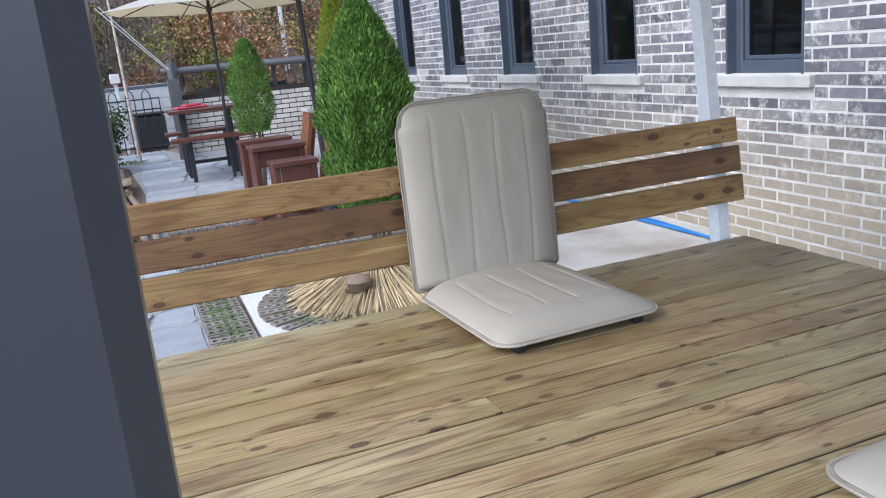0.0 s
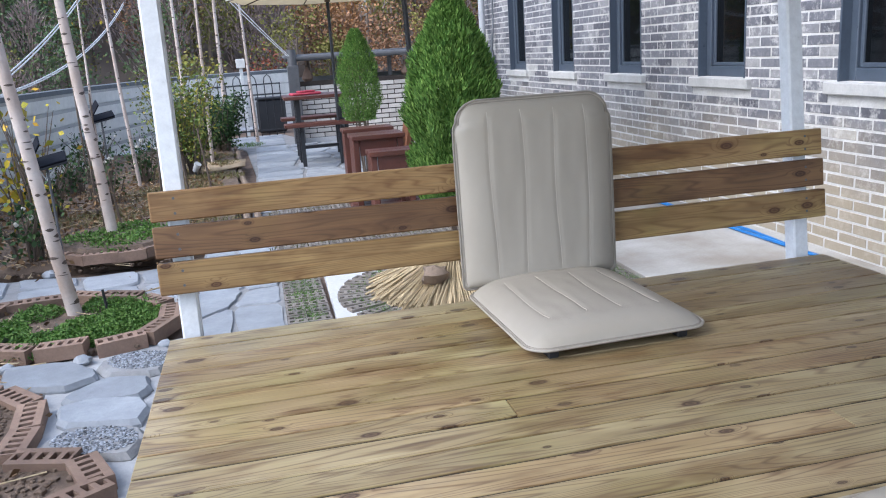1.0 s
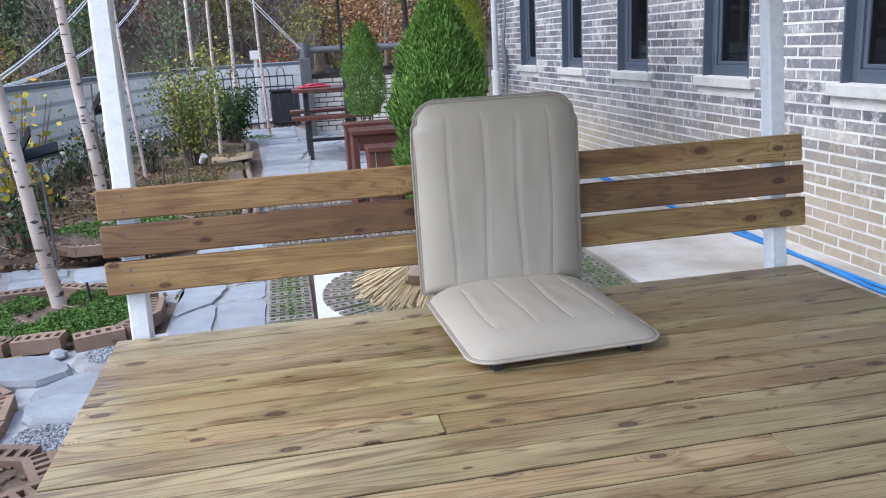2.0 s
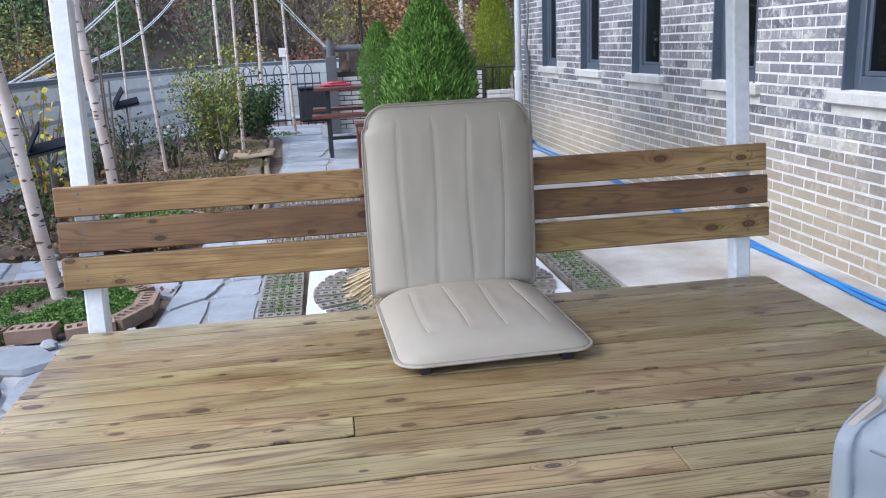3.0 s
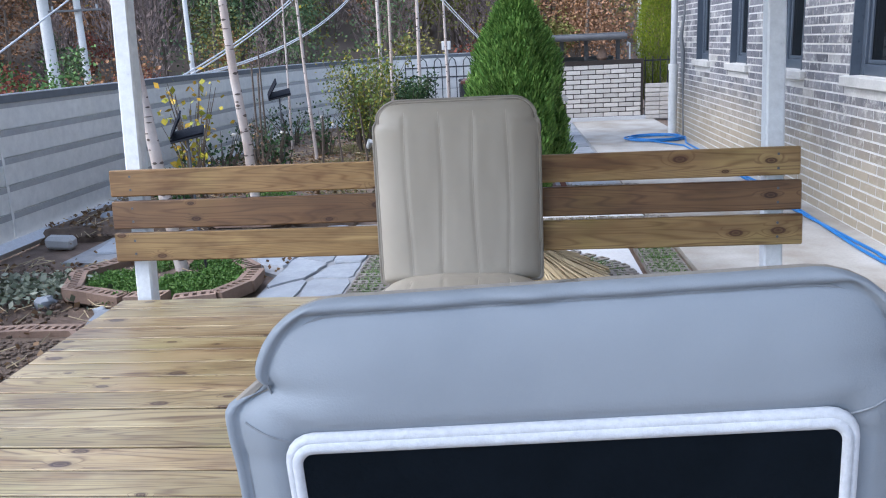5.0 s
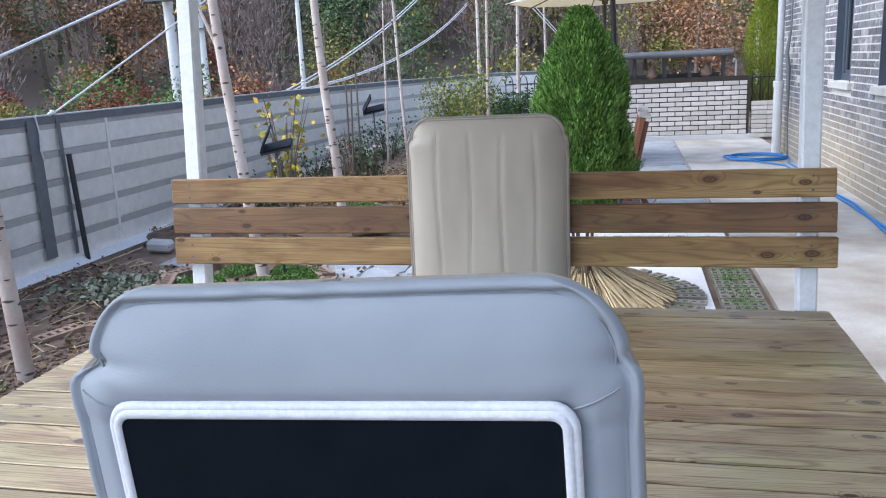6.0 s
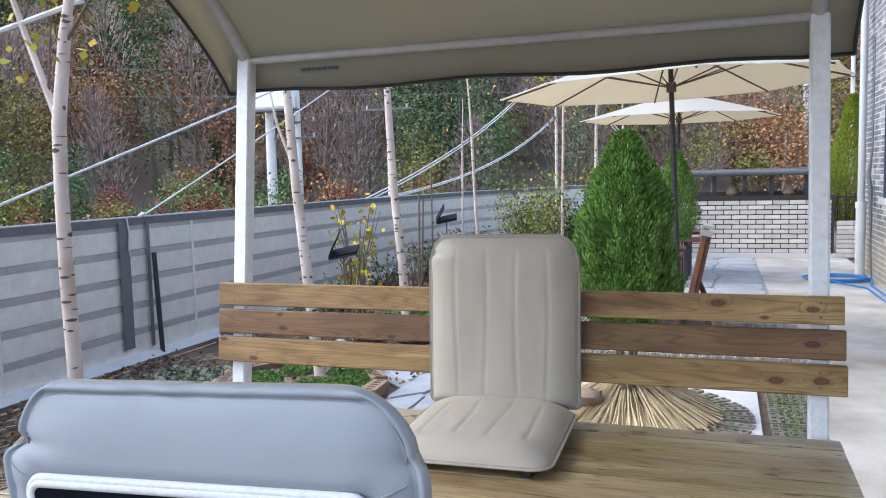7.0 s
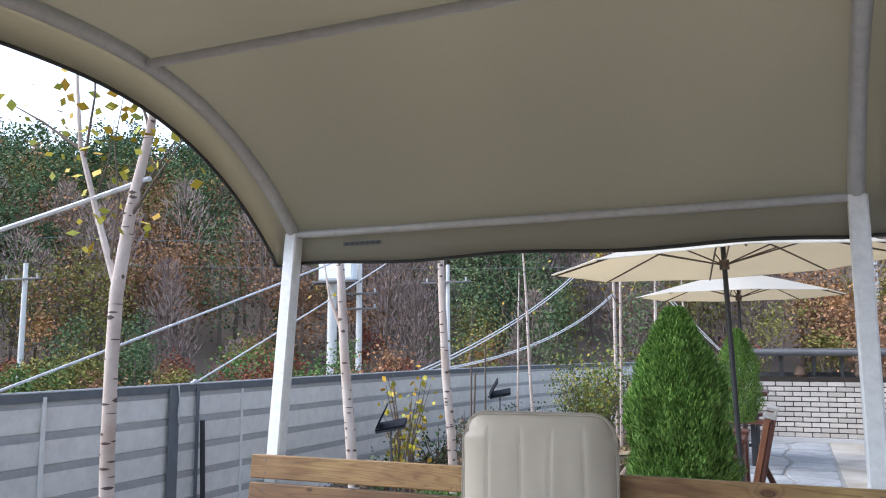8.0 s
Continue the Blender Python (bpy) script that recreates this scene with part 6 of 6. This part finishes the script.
for r in range(rows_b):
    x = BW[0] - (0.098 if r % 2 else 0)
    while x < BW[1] - 0.05:
        if x < BW[0] - 0.01:
            piece("brick", cb[1], bw, pose(BW[0], BW[2] + 0.006 - rb.uniform(0, 0.006), 0.055 + r * 0.062))
        elif x + 0.186 > BW[1]:
            piece("brick", cb[1], bw, pose(x, BW[2] + 0.006, 0.055 + r * 0.062))
        else:
            piece("brick", cb[0], bw, pose(x, BW[2] + 0.006 - rb.uniform(0, 0.006), 0.055 + r * 0.062, 0, 0, rb.uniform(-0.5, 0.5)))
        x += 0.1965
for k in range(8):
    for j in range(2):
        piece("brick", cb[0], bw, pose(2.86 + j * 0.19, 9.0, 0.0 + k * 0.058))
sh = thing("grill_shelter", "low dark sheet-roofed grill shelter behind the brick wall", "shelter")
part("roof", Geo().box(0.72, 2.58, 8.9, 10.1, 1.10, 1.135, 0.004, None), "net", sh, "dark sheet roof")
part("front_beam", Geo().tube([(0.7, 8.9, 1.09), (2.6, 8.9, 1.078)], 0.04, 10), "steel_dark", sh, smooth=True)
for x in (0.82, 1.4, 1.78, 2.1, 2.52):
    part("post", Geo().box(x - 0.025, x + 0.025, 9.16, 9.21, 0, 1.08, 0.003), "steel_dark", sh)
part("back_sheet", Geo().box(0.78, 2.56, 10.0, 10.02, 0.0, 0.82), "net", sh)
for x, h in ((0.98, 0.95), (2.3, 0.98), (1.62, 0.93)):
    single("clay_pot", Geo().tube([(x, 9.06, 0.786), (x, 9.06, 0.82), (x, 9.06, 0.9), (x, 9.06, h)], [0.05, 0.075, 0.05, 0.022], 12), "red_brick", "dull red clay pot standing on the brick wall", "pot", smooth=True, group="wall pots")
tap = thing("tap", "white plastic standpipe tap behind the wall", "tap")
part("pipe", Geo().tube([(2.66, 9.07, 0.786), (2.66, 9.07, 0.99), (2.63, 9.04, 1.0), (2.62, 9.02, 0.96)], 0.012, 8), "pvc", tap, smooth=True)
win_r = thing("stove_unit", "grey metal stove chimney beside the wall", "stove")
part("body", Geo().box(0.72, 0.86, 8.8, 8.95, 0.0, 1.0, 0.006), "steel_dark", win_r)
part("cap", Geo().tube([(0.79, 8.87, 1.0), (0.79, 8.87, 1.2)], [0.06, 0.06], 10), "steel_dark", win_r, smooth=True)

# ---- gate ----
gate = thing("iron_gate", "black iron garden gate with hooped bar tops", "gate")
for i in range(11):
    x = -0.42 + i * 0.105
    part("bar", Geo().tube([(x, 9.85, 0.05), (x, 9.85, 0.78)], 0.008, 6), "black_metal", gate)
for i in range(5):
    x = -0.37 + i * 0.21
    part("hoop", Geo().tube([(x - 0.055 + 0.0, 9.85, 0.78), (x - 0.04, 9.85, 0.86), (x, 9.85, 0.9), (x + 0.04, 9.85, 0.86), (x + 0.055, 9.85, 0.78)], 0.008, 6), "black_metal", gate)
for z in (0.12, 0.62, 0.76):
    part("rail", Geo().box(-0.43, 0.64, 9.842, 9.858, z, z + 0.018), "black_metal", gate)
side = thing("iron_fence", "short black iron fence beside the brick wall's end", "fence")
for i in range(7):
    x = 2.9 + i * 0.1
    part("bar", Geo().tube([(x, 9.3, 0.0), (x, 9.3, 0.8)], 0.008, 6), "black_metal", side)
for z in (0.1, 0.74):
    part("rail", Geo().box(2.88, 3.52, 9.292, 9.308, z, z + 0.018), "black_metal", side)
bin_ = thing("grey_bin", "dark plastic bin standing behind the gate", "bin")
part("body", Geo().box(0.28, 0.72, 10.9, 11.2, 0.0, 0.5, 0.03), "black_metal", bin_)
part("lid", Geo().box(0.27, 0.73, 10.89, 11.21, 0.501, 0.54, 0.012), "black_metal", bin_)
bh = thing("bird_house", "pale blue birdhouse on a white post", "birdhouse")
part("post", Geo().box(0.1, 0.15, 10.6, 10.65, 0, 1.0, 0.003), "pvc", bh)
part("box", Geo().box(0.06, 0.19, 10.57, 10.68, 1.001, 1.13, 0.004), "fence", bh)
single("burlap_sheet", Geo().add([(x, y, 0.07 + 0.03 * noise.noise(Vector((x * 8, y * 8, 1)))) for y in (6.3, 6.45, 6.6, 6.8, 7.0) for x in (-0.3, -0.15, 0.0, 0.1)], [(j * 4 + i, j * 4 + i + 1, j * 4 + i + 5, j * 4 + i + 4) for j in range(4) for i in range(3)]), "burlap",
       "brown burlap sheet spread on the garden bed", "sheet", smooth=True).modifiers.new("thickness", "SOLIDIFY").thickness = 0.006

g = Geo()
for _ in range(2600):
    x, y = rg.uniform(-1.95, -0.3), rg.uniform(-1.5, 3.0)
    if ((x + 0.62) / 0.45) ** 2 + ((y - 1.86) / 0.5) ** 2 < 1 or (x > -0.6 and 0.3 < y < 1.3) or (x > -0.9 and 0.9 < y < 1.3) or 2.1 < y < 2.75:
        continue
    r = rg.uniform(0.006, 0.02)
    g.blob((x, y, 0.012 + r * 0.2), r, rg, 0.7, 3, 5, 0.6)
for _ in range(1500):
    x, y = rg.uniform(-1.05, -0.3), rg.uniform(-0.02, 0.86)
    if x > -0.62 and y > 0.34 or x > -0.62 and y < 0.3 and x > -0.3 - 0.1 * y * 4:
        continue
    r = rg.uniform(0.004, 0.013)
    g.blob((x, y, 0.012 + r * 0.2), r, rg, 0.7, 3, 5, 0.6)
single("soil_clods", g, "litter", "loose clods and grit lying on the garden soil", "soil", "stuff")

# ---- bricks of the house wall ----
bmesh_near = [Geo().box(-0.009, 0.004, 0, BL, 0, BH, 0.0014).mesh("brick", "brick"), Geo().box(-0.009, 0.004, 0, BL - 0.003, 0.001, BH - 0.001, 0.0018).mesh("brick", "brick")]
for p, z, proud in near_bricks:
    piece("brick", rb.choice(bmesh_near), house, pose(WX + 0.009 - proud, p, z, rb.uniform(-0.4, 0.4), 0, 0))
